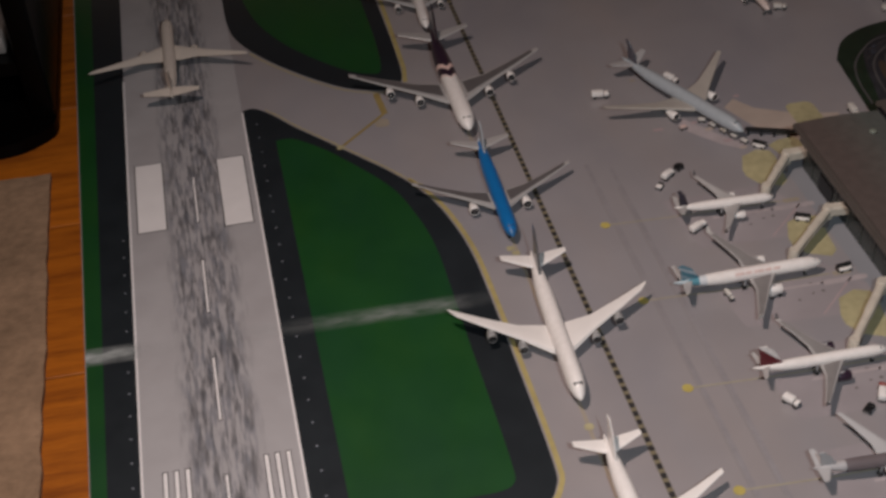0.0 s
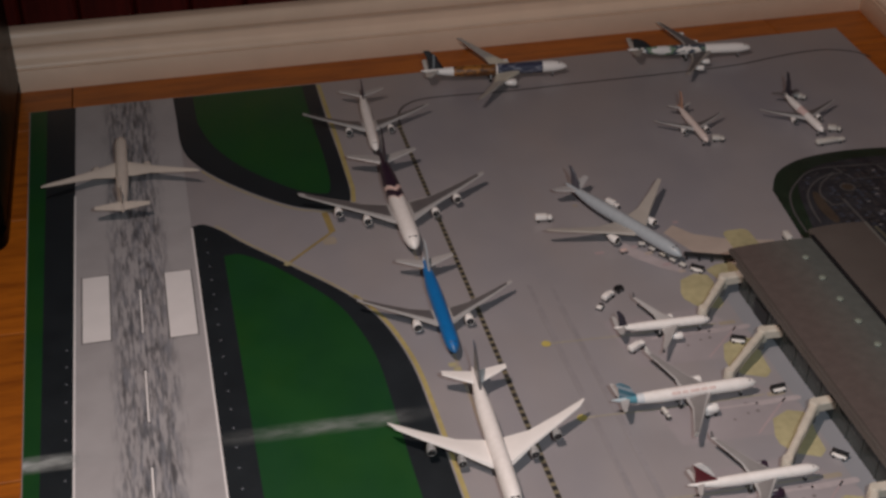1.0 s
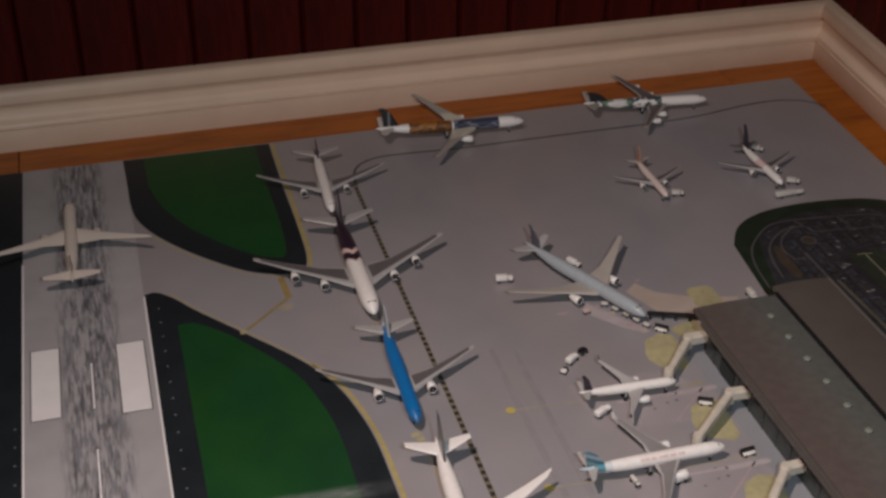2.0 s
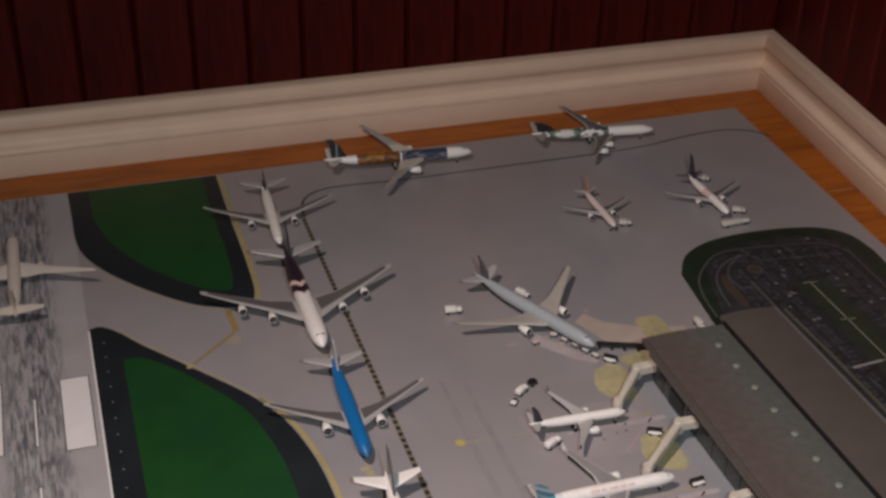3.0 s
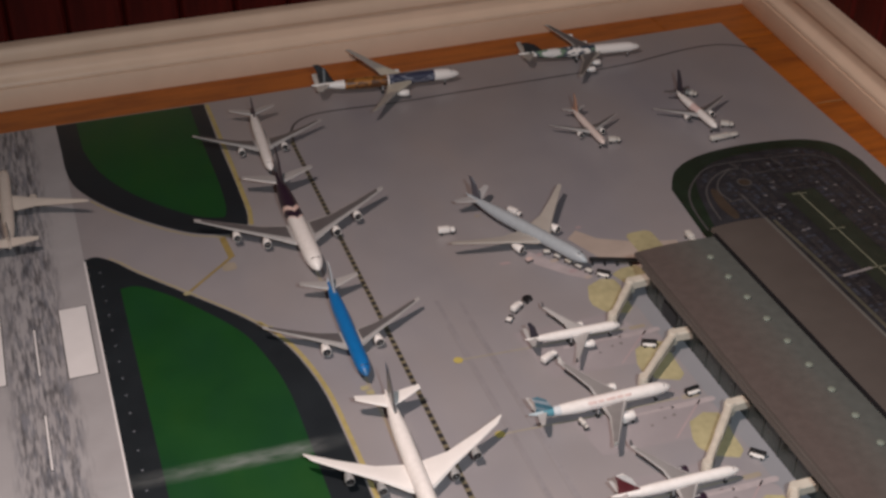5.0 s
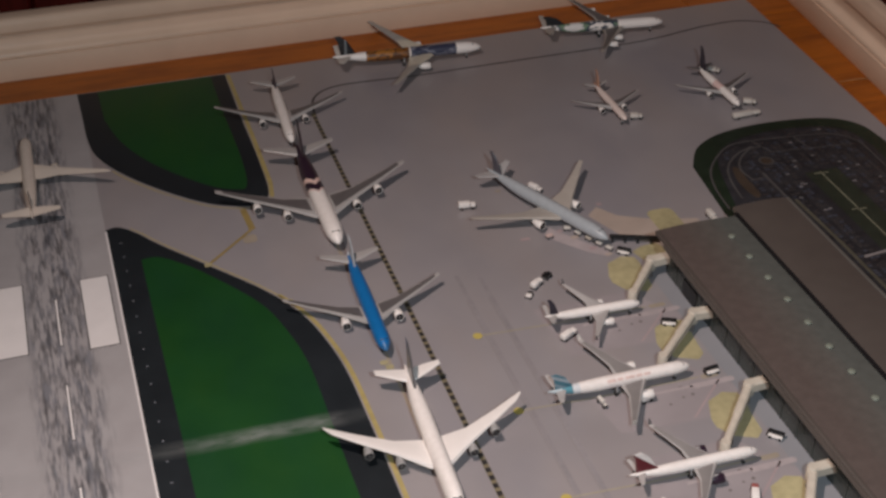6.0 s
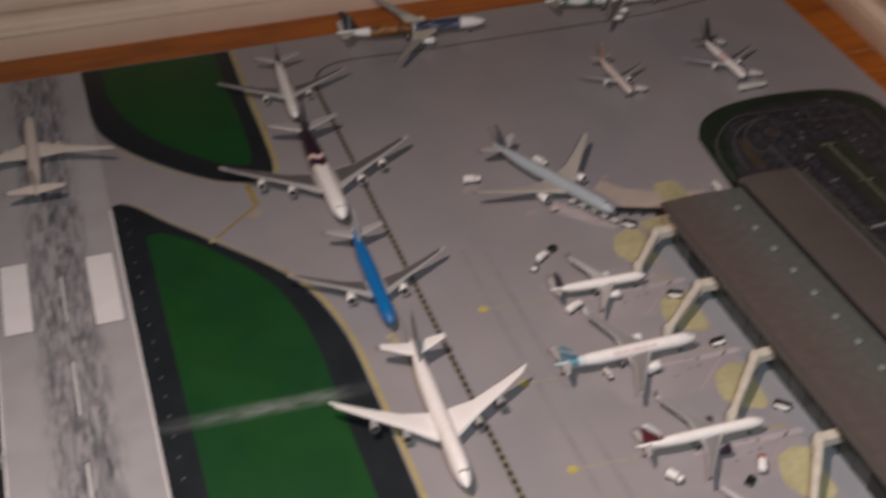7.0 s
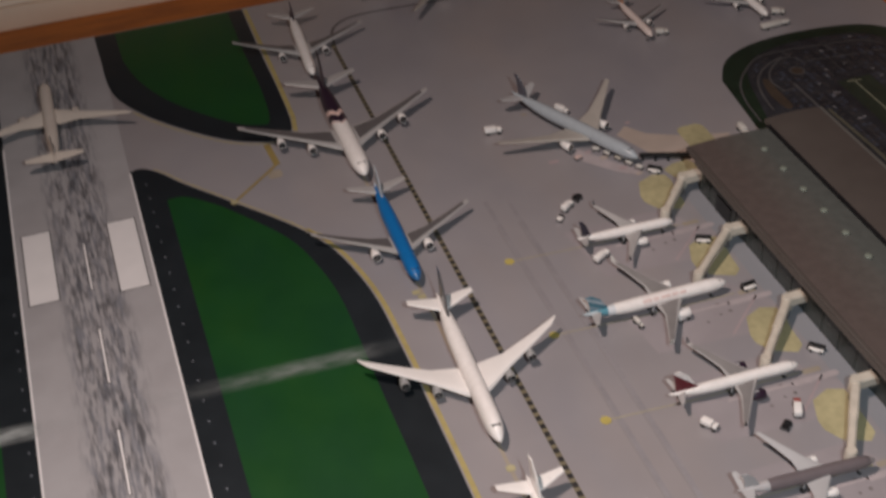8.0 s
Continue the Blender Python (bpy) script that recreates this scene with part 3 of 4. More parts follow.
for x in (0.2985, 0.3190):
    ribbon("service_road_line", [(x, -0.50), (x + 0.001, -0.80), (x + 0.001, MAT_B + 0.002)], 0.0011, L1, M["faint_line"], airport_mat)
    ribbon("wheel_track", [(x + 0.003, -0.46), (x + 0.004, -0.80), (x + 0.003, MAT_B + 0.002)], 0.0042, L1 * 0.6, M["track"], airport_mat, "faint darker wheel track")

for k in range(6):
    y = -0.550 - 0.1012 * k
    bm = bmesh.new()
    bmesh.ops.create_circle(bm, cap_ends=True, radius=0.0043, segments=20, matrix=pose(0.2915, y, L3))
    part("stand_dot", bm, M["yellow_print"], airport_mat, "yellow printed dot", False)
    ribbon("lead_in_line", [(0.2905, y), (0.36, y - 0.004), (0.45, y - 0.006)], 0.0015, L2, M["lead"], airport_mat)
    flat("stand_area", [(0.350, y + 0.020), (0.442, y + 0.020), (0.478, y - 0.030), (0.466, y - 0.055), (0.360, y - 0.050)], L1 * 0.5, M["stand"], airport_mat)
    ribbon("stand_line", [(0.425, y - 0.050), (0.465, y - 0.014)], 0.0014, L2, M["pink_print"], airport_mat)
    ribbon("stand_line", [(0.385, y - 0.014), (0.440, y - 0.015)], 0.0026, L2, M["pale_pink"], airport_mat)
    flat("nose_bar", rounded(0.438, 0.4785, y - 0.0185, y - 0.0125, 0.003, 3), L2, M["pale_pink"], airport_mat, "pale pinkish printed bar")
    zone = [(0.436, y + 0.036), (0.4365, y + 0.046), (0.444, y + 0.0655), (0.460, y + 0.0725), (0.472, y + 0.068), (0.4735, y + 0.058), (0.4705, y + 0.042), (0.4690, y + 0.021), (0.4615, y + 0.0145), (0.443, y + 0.0230)]
    flat("equipment_print", rounded(0.452, 0.468, y - 0.0095, y - 0.004, 0.002, 3), L1, M["faint_tan"], airport_mat, "small faded printed ground equipment")
    for px, py, pr in ((0.430, -0.014, 0.0022), (0.436, -0.024, 0.0017), (0.427, -0.025, 0.0013), (0.413, -0.030, 0.0014)):
        bm = bmesh.new()
        bmesh.ops.create_circle(bm, cap_ends=True, radius=pr, segments=10, matrix=pose(px, y + py, L1))
        part("oil_spot_print", bm, M["oil"], airport_mat, "", False)
    flat("bridge_zone", zone, L1, M["pale_yellow_print"], airport_mat, "yellow printed jet bridge zone")
flat("pavement_strip", [(0.474, MAT_B + 0.002), (0.4960, MAT_B + 0.002), (0.4960, -0.500), (0.484, -0.500), (0.474, -0.520)], L1 * 0.6, M["strip"], airport_mat, "bluish grey printed strip along the terminal")
flat("stand_area", [(0.458, -0.404), (0.472, -0.392), (0.486, -0.412), (0.52, -0.430), (0.56, -0.440), (0.56, -0.478), (0.52, -0.482), (0.478, -0.452)], L1, M["tan_print"], airport_mat, "faded tan printed stand area")
flat("bridge_zone", rounded(0.515, 0.543, -0.462, -0.414, 0.008), L2, M["pale_yellow_print"], airport_mat)
flat("bridge_zone", [(0.474, -0.474), (0.486, -0.468), (0.502, -0.467), (0.508, -0.480), (0.500, -0.497), (0.486, -0.499), (0.478, -0.488)], L2, M["pale_yellow_print"], airport_mat)
for x, y, w, h, key in ((0.384, -0.424, 0.010, 0.004, "pink_print"), (0.409, -0.426, 0.008, 0.004, "tan_print"), (0.421, -0.421, 0.006, 0.004, "pink_print"), (0.431, -0.435, 0.008, 0.005, "tan_print"),
                        (0.441, -0.457, 0.008, 0.005, "pink_print"), (0.451, -0.471, 0.007, 0.004, "tan_print"), (0.388, -0.335, 0.006, 0.004, "faint_tan"), (0.477, -0.388, 0.006, 0.004, "pink_print"),
                        (0.528, -0.431, 0.012, 0.005, "pale_yellow_print"), (0.493, -0.475, 0.010, 0.004, "pale_yellow_print")):
    flat("equipment_print", rounded(x - w / 2, x + w / 2, y - h / 2, y + h / 2, 0.0015, 3), L3, M[key], airport_mat, "small faded printed ground equipment")

flat("stand_strip", [(0.413, -0.412), (0.43, -0.436), (0.442, -0.453), (0.455, -0.466), (0.45, -0.475), (0.433, -0.461), (0.414, -0.439), (0.404, -0.424)], L2, M["pale_pink"], airport_mat, "pale pinkish printed strip")

# fold across the sheet
bm = bmesh.new()
bmesh.ops.create_grid(bm, x_segments=30, y_segments=1, size=0.5, matrix=pose(0, 0, 0) @ Matrix.Diagonal((0.325, 0.0235, 1, 1)))
fold_ob = part("fold_line", bm, M["crease"], airport_mat, "pale fold line", False)
fold_ob.matrix_basis = pose(0.0095, -0.6125, L4 + 0.0003, 0, 0, -1.6)

# parking area
LOT_OUT = curve_through([(0.600, -0.352), (0.622, -0.318), (0.661, -0.297), (0.720, -0.291), (0.786, -0.300), (0.818, -0.324), (0.8255, -0.365)], 6) + [(0.786, -0.80), (0.755, MAT_B + 0.002), (0.590, MAT_B + 0.002), (0.590, -0.44)]
flat("parking_verge", LOT_OUT, L1, M["dim_grass"], airport_mat, "dark green printed verge")
LOT_IN = curve_through([(0.622, -0.372), (0.637, -0.338), (0.668, -0.316), (0.720, -0.309), (0.776, -0.317), (0.800, -0.338), (0.806, -0.372)], 6) + [(0.770, -0.80), (0.740, MAT_B + 0.003), (0.605, MAT_B + 0.003), (0.605, -0.44)]
flat("parking_lot", LOT_IN, L2, M["lot"], airport_mat, "dark printed parking lot")
ROADS = (([(0.598, -0.436), (0.603, -0.396), (0.614, -0.365), (0.634, -0.341), (0.656, -0.325), (0.684, -0.322), (0.733, -0.327), (0.775, -0.334), (0.793, -0.352), (0.797, -0.380), (0.790, -0.52)], 0.0022),
         ([(0.620, -0.422), (0.624, -0.393), (0.632, -0.369), (0.644, -0.353), (0.660, -0.341), (0.680, -0.333)], 0.0022),
         ([(0.648, -0.393), (0.645, -0.374), (0.652, -0.357), (0.665, -0.344), (0.678, -0.336), (0.691, -0.337)], 0.0022))
for line, w in ROADS:
    ribbon("lot_road", curve_through(line, 5), w, L3 + 0.00012, M["road_print"], airport_mat)
for a, c2, w in (((0.645, -0.394), (0.660, -0.394), 0.0020), ((0.684, -0.322), (0.695, -0.350), 0.0022), ((0.733, -0.327), (0.737, -0.350), 0.0022), ((0.695, -0.350), (0.790, -0.360), 0.0016)):
    ribbon("lot_road", [a, c2], w, L4, M["road_print"], airport_mat)
flat("lot_green", [(0.706, -0.398), (0.744, -0.398), (0.742, -0.700), (0.704, -0.700)], L3, M["lot_green"], airport_mat, "green printed strip")
ribbon("lot_path", [(0.723, -0.400), (0.721, -0.62)], 0.0018, L4, M["path"], airport_mat)
for y in (-0.402, -0.473, -0.545, -0.615):
    ribbon("lot_path", [(0.715, y), (0.731, y - 0.002)], 0.0018, L4, M["path"], airport_mat)
ribbon("lot_path", [(0.681, -0.548), (0.715, -0.545)], 0.0034, L4, M["faint_line"], airport_mat)
ribbon("lot_path", [(0.664, -0.385), (0.664, -0.432)], 0.0034, L4, M["road_print"], airport_mat)
flat("lot_soil", curve_through([(0.638, -0.367), (0.631, -0.396), (0.634, -0.424), (0.642, -0.420), (0.643, -0.393), (0.645, -0.370)], 4, True), L3, M["soil_print"], airport_mat, "brown printed planting bed")
for radius, key, z in ((0.0085, "road_print", L3), (0.0062, "soil_print", L4)):
    bm = bmesh.new()
    bmesh.ops.create_circle(bm, cap_ends=True, radius=radius, segments=28, matrix=pose(0.680, -0.364, z))
    part("roundabout", bm, M[key], airport_mat, "small printed roundabout", False)
ribbon("lot_path", [(0.6705, -0.440), (0.673, -0.52), (0.672, -0.80)], 0.0040, L4, M["dull_path"], airport_mat, "dull tan printed path")
rng = random.Random(7)
bm_d, bm_l, bm_b = bmesh.new(), bmesh.new(), bmesh.new()


def in_lot(x, y):
    inside, pts = False, LOT_IN
    for (ax, ay), (bx, by) in zip(pts, pts[1:] + pts[:1]):
        if (ay > y) != (by > y) and x < ax + (y - ay) * (bx - ax) / (by - ay):
            inside = not inside
    return inside


def near_road(x, y):
    for line, w in ROADS:
        for (ax, ay), (bx, by) in zip(line, line[1:]):
            d = Vector((bx - ax, by - ay))
            u = max(0.0, min(1.0, ((x - ax) * d.x + (y - ay) * d.y) / d.length_squared))
            if math.hypot(x - ax - d.x * u, y - ay - d.y * u) < 0.0042:
                return True
    return False


column = 0
x = 0.612
while x < 0.802:
    y = -0.318
    while y > -0.80:
        y -= 0.0036 + rng.uniform(0, 0.0006)
        if rng.random() < 0.30 or (0.702 < x < 0.746 and y < -0.392) or near_road(x, y) or math.hypot(x - 0.68, y + 0.364) < 0.011 or (x < 0.646 and -0.43 < y < -0.36):
            continue
        if not (in_lot(x - 0.004, y) and in_lot(x + 0.004, y) and in_lot(x, y + 0.006)):
            continue
        w, h = 0.0024 * rng.uniform(0.8, 1.1), 0.0011 * rng.uniform(0.8, 1.2)
        pick = rng.random()
        tgt = bm_l if pick < 0.025 else bm_b if pick < 0.35 else bm_d
        tgt.faces.new([tgt.verts.new((px, py, L3)) for px, py in ((x - w, y - h), (x + w, y - h), (x + w, y + h), (x - w, y + h))])
    column += 1
    x += 0.0056 if column % 2 else 0.0095
for x, y in ((0.703, -0.384), (0.689, -0.420), (0.696, -0.417), (0.689, -0.466), (0.695, -0.465), (0.724, -0.338), (0.754, -0.404)):
    bm_l.faces.new([bm_l.verts.new((x + dx, y + dy, L4)) for dx, dy in ((-0.0022, -0.0011), (0.0022, -0.0011), (0.0022, 0.0011), (-0.0022, 0.0011))])
tagged(part("parked_car_print", bm_d, M["black_print"], airport_mat, "tiny dark printed cars", False), kind="stuff")
tagged(part("parked_car_print", bm_b, M["car_blue"], airport_mat, "tiny bluish printed cars", False), kind="stuff")
tagged(part("parked_car_print", bm_l, M["car_pale"], airport_mat, "tiny pale printed cars", False), kind="stuff")

# ------------------------------------------------------------------ terminal
ROOF = 0.0505
terminal = empty("terminal_building", pose(0.0, 0.0, 0.0), "toy airport terminal with long brown roof and dark glass walls", "building")
T0, T1 = -1.10, -0.512


def roof_slab(name, x0, x1, y0, y1, z, crown, thick, material, label):
    n = 10
    ring0, ring1 = [], []
    for k in range(n + 1):
        u = k / n
        ring0.append((x0 + (x1 - x0) * u, z + crown * (1 - (2 * u - 1) ** 2)))
    ring = ring0 + [(x, zz - thick) for x, zz in reversed(ring0)]
    bm = loft(bmesh.new(), [[(x, y, zz) for x, zz in ring] for y in (y0, y0 + 0.002, y1 - 0.002, y1)])
    return part(name, bm, material, terminal, label)


part("wall", box_bm(0.4897, 0.612, T0 + 0.01, T1 - 0.004, 0.0006, ROOF - 0.004), M["glass_wall"], terminal, "dark green glazed wall")
roof_slab("roof", 0.4755, 0.5560, T0, T1, ROOF - 0.0015, 0.0018, 0.0035, M["roof_blend"], "brown and grey roof with pale roof lights")
roof_slab("roof", 0.5608, 0.618, T0, T1 + 0.014, ROOF - 0.0015, 0.0018, 0.0035, M["roof"], "brown roof slab")
# black strip near roof level stands for the shade inside the gap
part("roof_gap", box_bm(0.5563, 0.5605, T0 + 0.002, T1 + 0.004, ROOF - 0.012, ROOF - 0.0008), M["black"], terminal, "black strip painting the dark gap between the roofs")
part("eave", box_bm(0.4745, 0.4785, T0, T1, ROOF - 0.0055, ROOF - 0.0010, bevel=0.0008), M["roof"], terminal)
fascia = [(0.4765, ROOF - 0.0016), (0.4744, ROOF - 0.0040), (0.4738, ROOF - 0.0078), (0.4752, ROOF - 0.0078), (0.4774, ROOF - 0.0045)]
part("fascia", loft(bmesh.new(), [[(x, y, z) for x, z in fascia] for y in (T0, T1 - 0.022, T1 - 0.018)]), M["roof"], terminal, "brown sloping fascia along the eave")
part("eave", box_bm(0.6165, 0.6200, T0, T1 + 0.014, ROOF - 0.0055, ROOF - 0.0010, bevel=0.0008), M["roof_mid"], terminal)
for k in range(17):
    bm = bmesh.new()
    bmesh.ops.create_uvsphere(bm, u_segments=10, v_segments=6, radius=0.0034, matrix=pose(0, 0, 0) @ Matrix.Diagonal((1, 1, 0.45, 1)))
    d = part("roof_light", bm, M["roof_dome"], terminal, "small pale dome")
    d.location = (0.5350, -0.5435 - 0.0326 * k, ROOF + 0.0008)
for k in range(24):
    y = T1 - 0.022 - 0.0236 * k
    part("mullion", box_bm(0.4893, 0.4899, y - 0.0008, y + 0.0008, 0.0006, ROOF - 0.006), M["mullion"], terminal)
for y in (-0.554, -0.845):
    part("doorway", box_bm(0.4889, 0.4900, y - 0.020, y + 0.006, 0.001, 0.017), M["black"], terminal, "dark opening in the glass wall")

# ------------------------------------------------------------------ airliners
FUSE = [(0.0, 0.02), (0.004, 0.17), (0.012, 0.34), (0.028, 0.56), (0.05, 0.75), (0.075, 0.88), (0.105, 0.965), (0.14, 1.0), (0.30, 1.0), (0.46, 1.0), (0.62, 1.0),
        (0.69, 0.97), (0.76, 0.88), (0.83, 0.72), (0.89, 0.53), (0.94, 0.35), (0.975, 0.2), (1.0, 0.07)]


def section(chord, thick, n=6):
    """A wing section from its leading edge (0) backwards, upper side first."""
    up = [(-(k / n) ** 1.6 * chord, thick * math.sqrt(k / n) * (1 - k / n) * 1.9) for k in range(n + 1)]
    return up + [(x, -z * 0.45) for x, z in reversed(up[1:-1])]


def lifting(stations, side, axis="y"):
    """A wing, tailplane or fin: stations of (span, leading edge x, z, chord, thickness)."""
    rings = []
    for span, le, z, chord, thick in stations:
        if axis == "y":
            rings.append([(le + dx, side * span, z + dz) for dx, dz in section(chord, thick)])
        else:
            rings.append([(le + dx, dz * 1.2, span) for dx, dz in section(chord, thick)])
    return loft(bmesh.new(), rings)


def airliner(name, nose, heading, length, span, radius, label, body, wing, fin, engine=None, engines=2, height=0.25, hump=False, panel=None,
             tailplane=None, raked=False, group="model airliners", winglet=None, stab_span=0.34, wing_at=0.33, sweep=0.295, chord=0.86, eng=1.0, fin_chord=1.0, titles=None, lift=None, stab_chord=1.0):
    """A die-cast airliner: nose (x, y), heading in degrees, sizes in metres; height is the fin's above the fuselage axis in lengths."""
    root = empty(name, pose(nose[0], nose[1] - 0.0018, L4 + 0.0001, 0, 0, heading), label, "model airplane", group)
    r, length_, zc = radius * 0.86, length, radius * 0.86 + 0.0070
    rings = []
    for s, k in FUSE:
        drop = -0.22 * r * (1 - k) if s < 0.2 else (0.62 * r * (1 - k) if s > 0.6 else 0.0)
        ring = []
        for a in range(20):
            u = 2 * math.pi * a / 20
            z = r * k * math.sin(u)
            if hump and z > 0 and 0.01 < s < 0.36:
                z *= 1 + 0.30 * min(1, (s - 0.01) / 0.05) * min(1, (0.36 - s) / 0.08)
            ring.append((-s * length_, r * k * math.cos(u), zc + drop + z))
        rings.append(ring)
    part("fuselage", loft(bmesh.new(), rings), body, root)
    if titles:
        for s0, s1 in ((0.30, 0.345), (0.355, 0.40), (0.41, 0.475), (0.49, 0.53), (0.54, 0.60)):
            rows = [[(-s_ * length_, -1.01 * r * math.cos(radians(a)), zc + 1.01 * r * math.sin(radians(a))) for a in (34, 42, 50, 58)] for s_ in (s0, s1)]
            part("title_bar", loft(bmesh.new(), rows, False, False), titles, root, "small brownish lettering bar")
    half = span / 2
    zr = zc - 0.45 * r
    rise = lift or (0.105 if raked else 0.085)
    lead = -wing_at * length_
    back = sweep * length_
    st = [(0.0, lead + 0.02 * length_, zr, 0.225 * chord * length_, 0.0042),
          (0.12 * half, lead - 0.045 * back, zr + 0.004 * half, 0.205 * chord * length_, 0.0040),
          (0.36 * half, lead - 0.34 * back, zr + rise * 0.30 * half, 0.115 * chord * length_, 0.0024),
          (0.70 * half, lead - 0.69 * back, zr + rise * 0.66 * half, 0.070 * chord * length_, 0.0014),
          (0.93 * half, lead - 0.93 * back, zr + rise * 0.95 * half, 0.044 * chord * length_, 0.0009),
          (1.0 * half, lead - (1.06 if raked else 1.0) * back, zr + rise * (1.10 if raked else 1.03) * half, (0.012 if raked else 0.032) * length_, 0.0006)]
    for side in (1, -1):
        w = part("wing", lifting(st, side), wing, root)
        if panel:
            rows = []
            for span_, le, z, chord, thick in st[1:5]:
                rows.append([(le - 0.20 * chord, side * span_, z + thick * 0.80 + 0.0003), (le - 0.5 * chord, side * span_, z + thick * 0.66 + 0.0003), (le - 0.88 * chord, side * span_, z + thick * 0.24 + 0.0003)])
            part("wing_panel", loft(bmesh.new(), rows, False, False), panel, w, "darker grey wing panel")
        if winglet:
            span_, le, z, chord, thick = st[-1]
            rows = [[(le + dx, side * (span_ + dz), z) for dx, dz in section(chord, 0.0007)], [(le - 0.02 * length_ + dx, side * (span_ + 0.0012 + dz), z + 0.0055) for dx, dz in section(chord * 0.4, 0.0005)]]
            part("winglet", loft(bmesh.new(), rows), winglet, w)
        places = (0.33,) if engines == 2 else (0.36, 0.63)
        for e, f in enumerate(places):
            k = 0
            while st[k + 1][0] < f * half:
                k += 1
            u = (f * half - st[k][0]) / (st[k + 1][0] - st[k][0])
            le, z = (st[k][j] + (st[k + 1][j] - st[k][j]) * u for j in (1, 2))
            er = (0.0042 if engines == 2 and length_ > 0.12 else 0.0034) * eng
            el = er * 3.3
            x0, ze = le + el * 0.62, max(z - er * 0.95, er + 0.0012)
            bm = lathe(bmesh.new(), [(x0 - 0.20 * el, er * 0.76), (x0 - 0.02 * el, er * 0.84), (x0, er * 0.92), (x0 - 0.03 * el, er * 0.99), (x0 - 0.35 * el, er), (x0 - 0.70 * el, er * 0.80), (x0 - el, er * 0.42)], 18, "x", (0, side * f * half, ze))
            en = part("engine", bm, engine or M["white"], root)
            bm = lathe(bmesh.new(), [(x0 - 0.01 * el, er * 0.85), (x0 - 0.10 * el, er * 0.80)], 16, "x", (0, side * f * half, ze))
            part("intake", bm, M["black"], en, "black engine intake")
            bm = lathe(bmesh.new(), [(x0 - 0.09 * el, er * 0.30), (x0 - 0.03 * el, er * 0.20), (x0 + 0.02 * el, er * 0.05)], 10, "x", (0, side * f * half, ze))
            part("spinner", bm, M["chrome"], en, "small metal spinner")
            bm = box_bm(x0 - 1.15 * el, x0 - 0.35 * el, side * f * half - 0.0006, side * f * half + 0.0006, ze + er * 0.5, max(z + 0.0004, ze + er * 1.02))
            part("pylon", bm, M["grey"], en)
        ts = stab_span * half
        s2 = [(0.0, -0.868 * length_, zc + 0.42 * r, 0.105 * stab_chord * length_, 0.0018), (0.5 * ts, -0.868 * length_ - 0.035 * length_, zc + 0.46 * r + 0.07 * ts, 0.072 * stab_chord * length_, 0.0012), (ts, -0.868 * length_ - 0.072 * length_, zc + 0.50 * r + 0.14 * ts, 0.036 * stab_chord * length_, 0.0007)]
        part("tailplane", lifting(s2, side), tailplane or wing, root)
        bm = lathe(bmesh.new(), [(-0.0012, 0.0020), (0.0012, 0.0020)], 12, "y", (-0.53 * length_, side * r * 0.75, 0.0020))
        wheel = part("main_wheel", bm, M["rubber"], root)
        part("gear_leg", box_bm(-0.53 * length_ - 0.0006, -0.53 * length_ + 0.0006, side * r * 0.75 - 0.0006, side * r * 0.75 + 0.0006, 0.002, zc - 0.3 * r), M["grey"], wheel)
    bm = lathe(bmesh.new(), [(-0.0010, 0.0014), (0.0010, 0.0014)], 12, "y", (-0.10 * length_, 0, 0.0014))
    wheel = part("nose_wheel", bm, M["rubber"], root)
    part("gear_leg", box_bm(-0.10 * length_ - 0.0005, -0.10 * length_ + 0.0005, -0.0005, 0.0005, 0.0014, zc - 0.5 * r), M["grey"], wheel)
    top = height * length_
    fc = 0.1 * length_ * fin_chord
    f2 = [(zc + 0.45 * r, -0.950 * length_ + 1.75 * fc, 0, 1.75 * fc, 0.0018), (zc + r + 0.05 * top, -0.950 * length_ + 1.35 * fc, 0, 1.35 * fc, 0.0016),
          (zc + 0.6 * (r + top), -0.963 * length_ + 0.95 * fc, 0, 0.95 * fc, 0.0012), (zc + top, -0.986 * length_ + 0.58 * fc, 0, 0.58 * fc, 0.0008)]
    part("fin", lifting(f2, 1, "z"), fin, root)
    # flight deck windows
    bm = bmesh.new()
    hz = 1.22 if hump else 1.0
    for side in (1, -1):
        a, b2 = (0.048, 0.060) if not hump else (0.052, 0.064)
        lift = zc + r * (0.60 * hz if hump else 0.47)
        pts = [(-a * length_, side * 0.03 * r, lift), (-a * length_ - 0.0006, side * 0.42 * r, lift - 0.02 * r), (-b2 * length_ - 0.0008, side * 0.47 * r, lift + 0.18 * r), (-b2 * length_, side * 0.03 * r, lift + 0.24 * r)]
        n = Vector((0.7, 0, 0.7)) * r * 0.10
        lower = [bm.verts.new(Vector(p) - n * 2) for p in pts]
        upper = [bm.verts.new(Vector(p) + n) for p in pts]
        bm.faces.new(upper)
        bm.faces.new(lower)
        for k in range(4):
            bm.faces.new((lower[k], lower[(k + 1) % 4], upper[(k + 1) % 4], upper[k]))
    part("cockpit_window", bm, M["black"], root, "dark cockpit glazing", False)
    return root


WHITE, IVORY = (0.86, 0.81, 0.775), (0.68, 0.60, 0.53)
DARK = (0.030, 0.016, 0.030)


def plain(colour, name, **kw):
    return surface(name, colour, 0.05, 120, 0.32, coat=0.2, **kw)


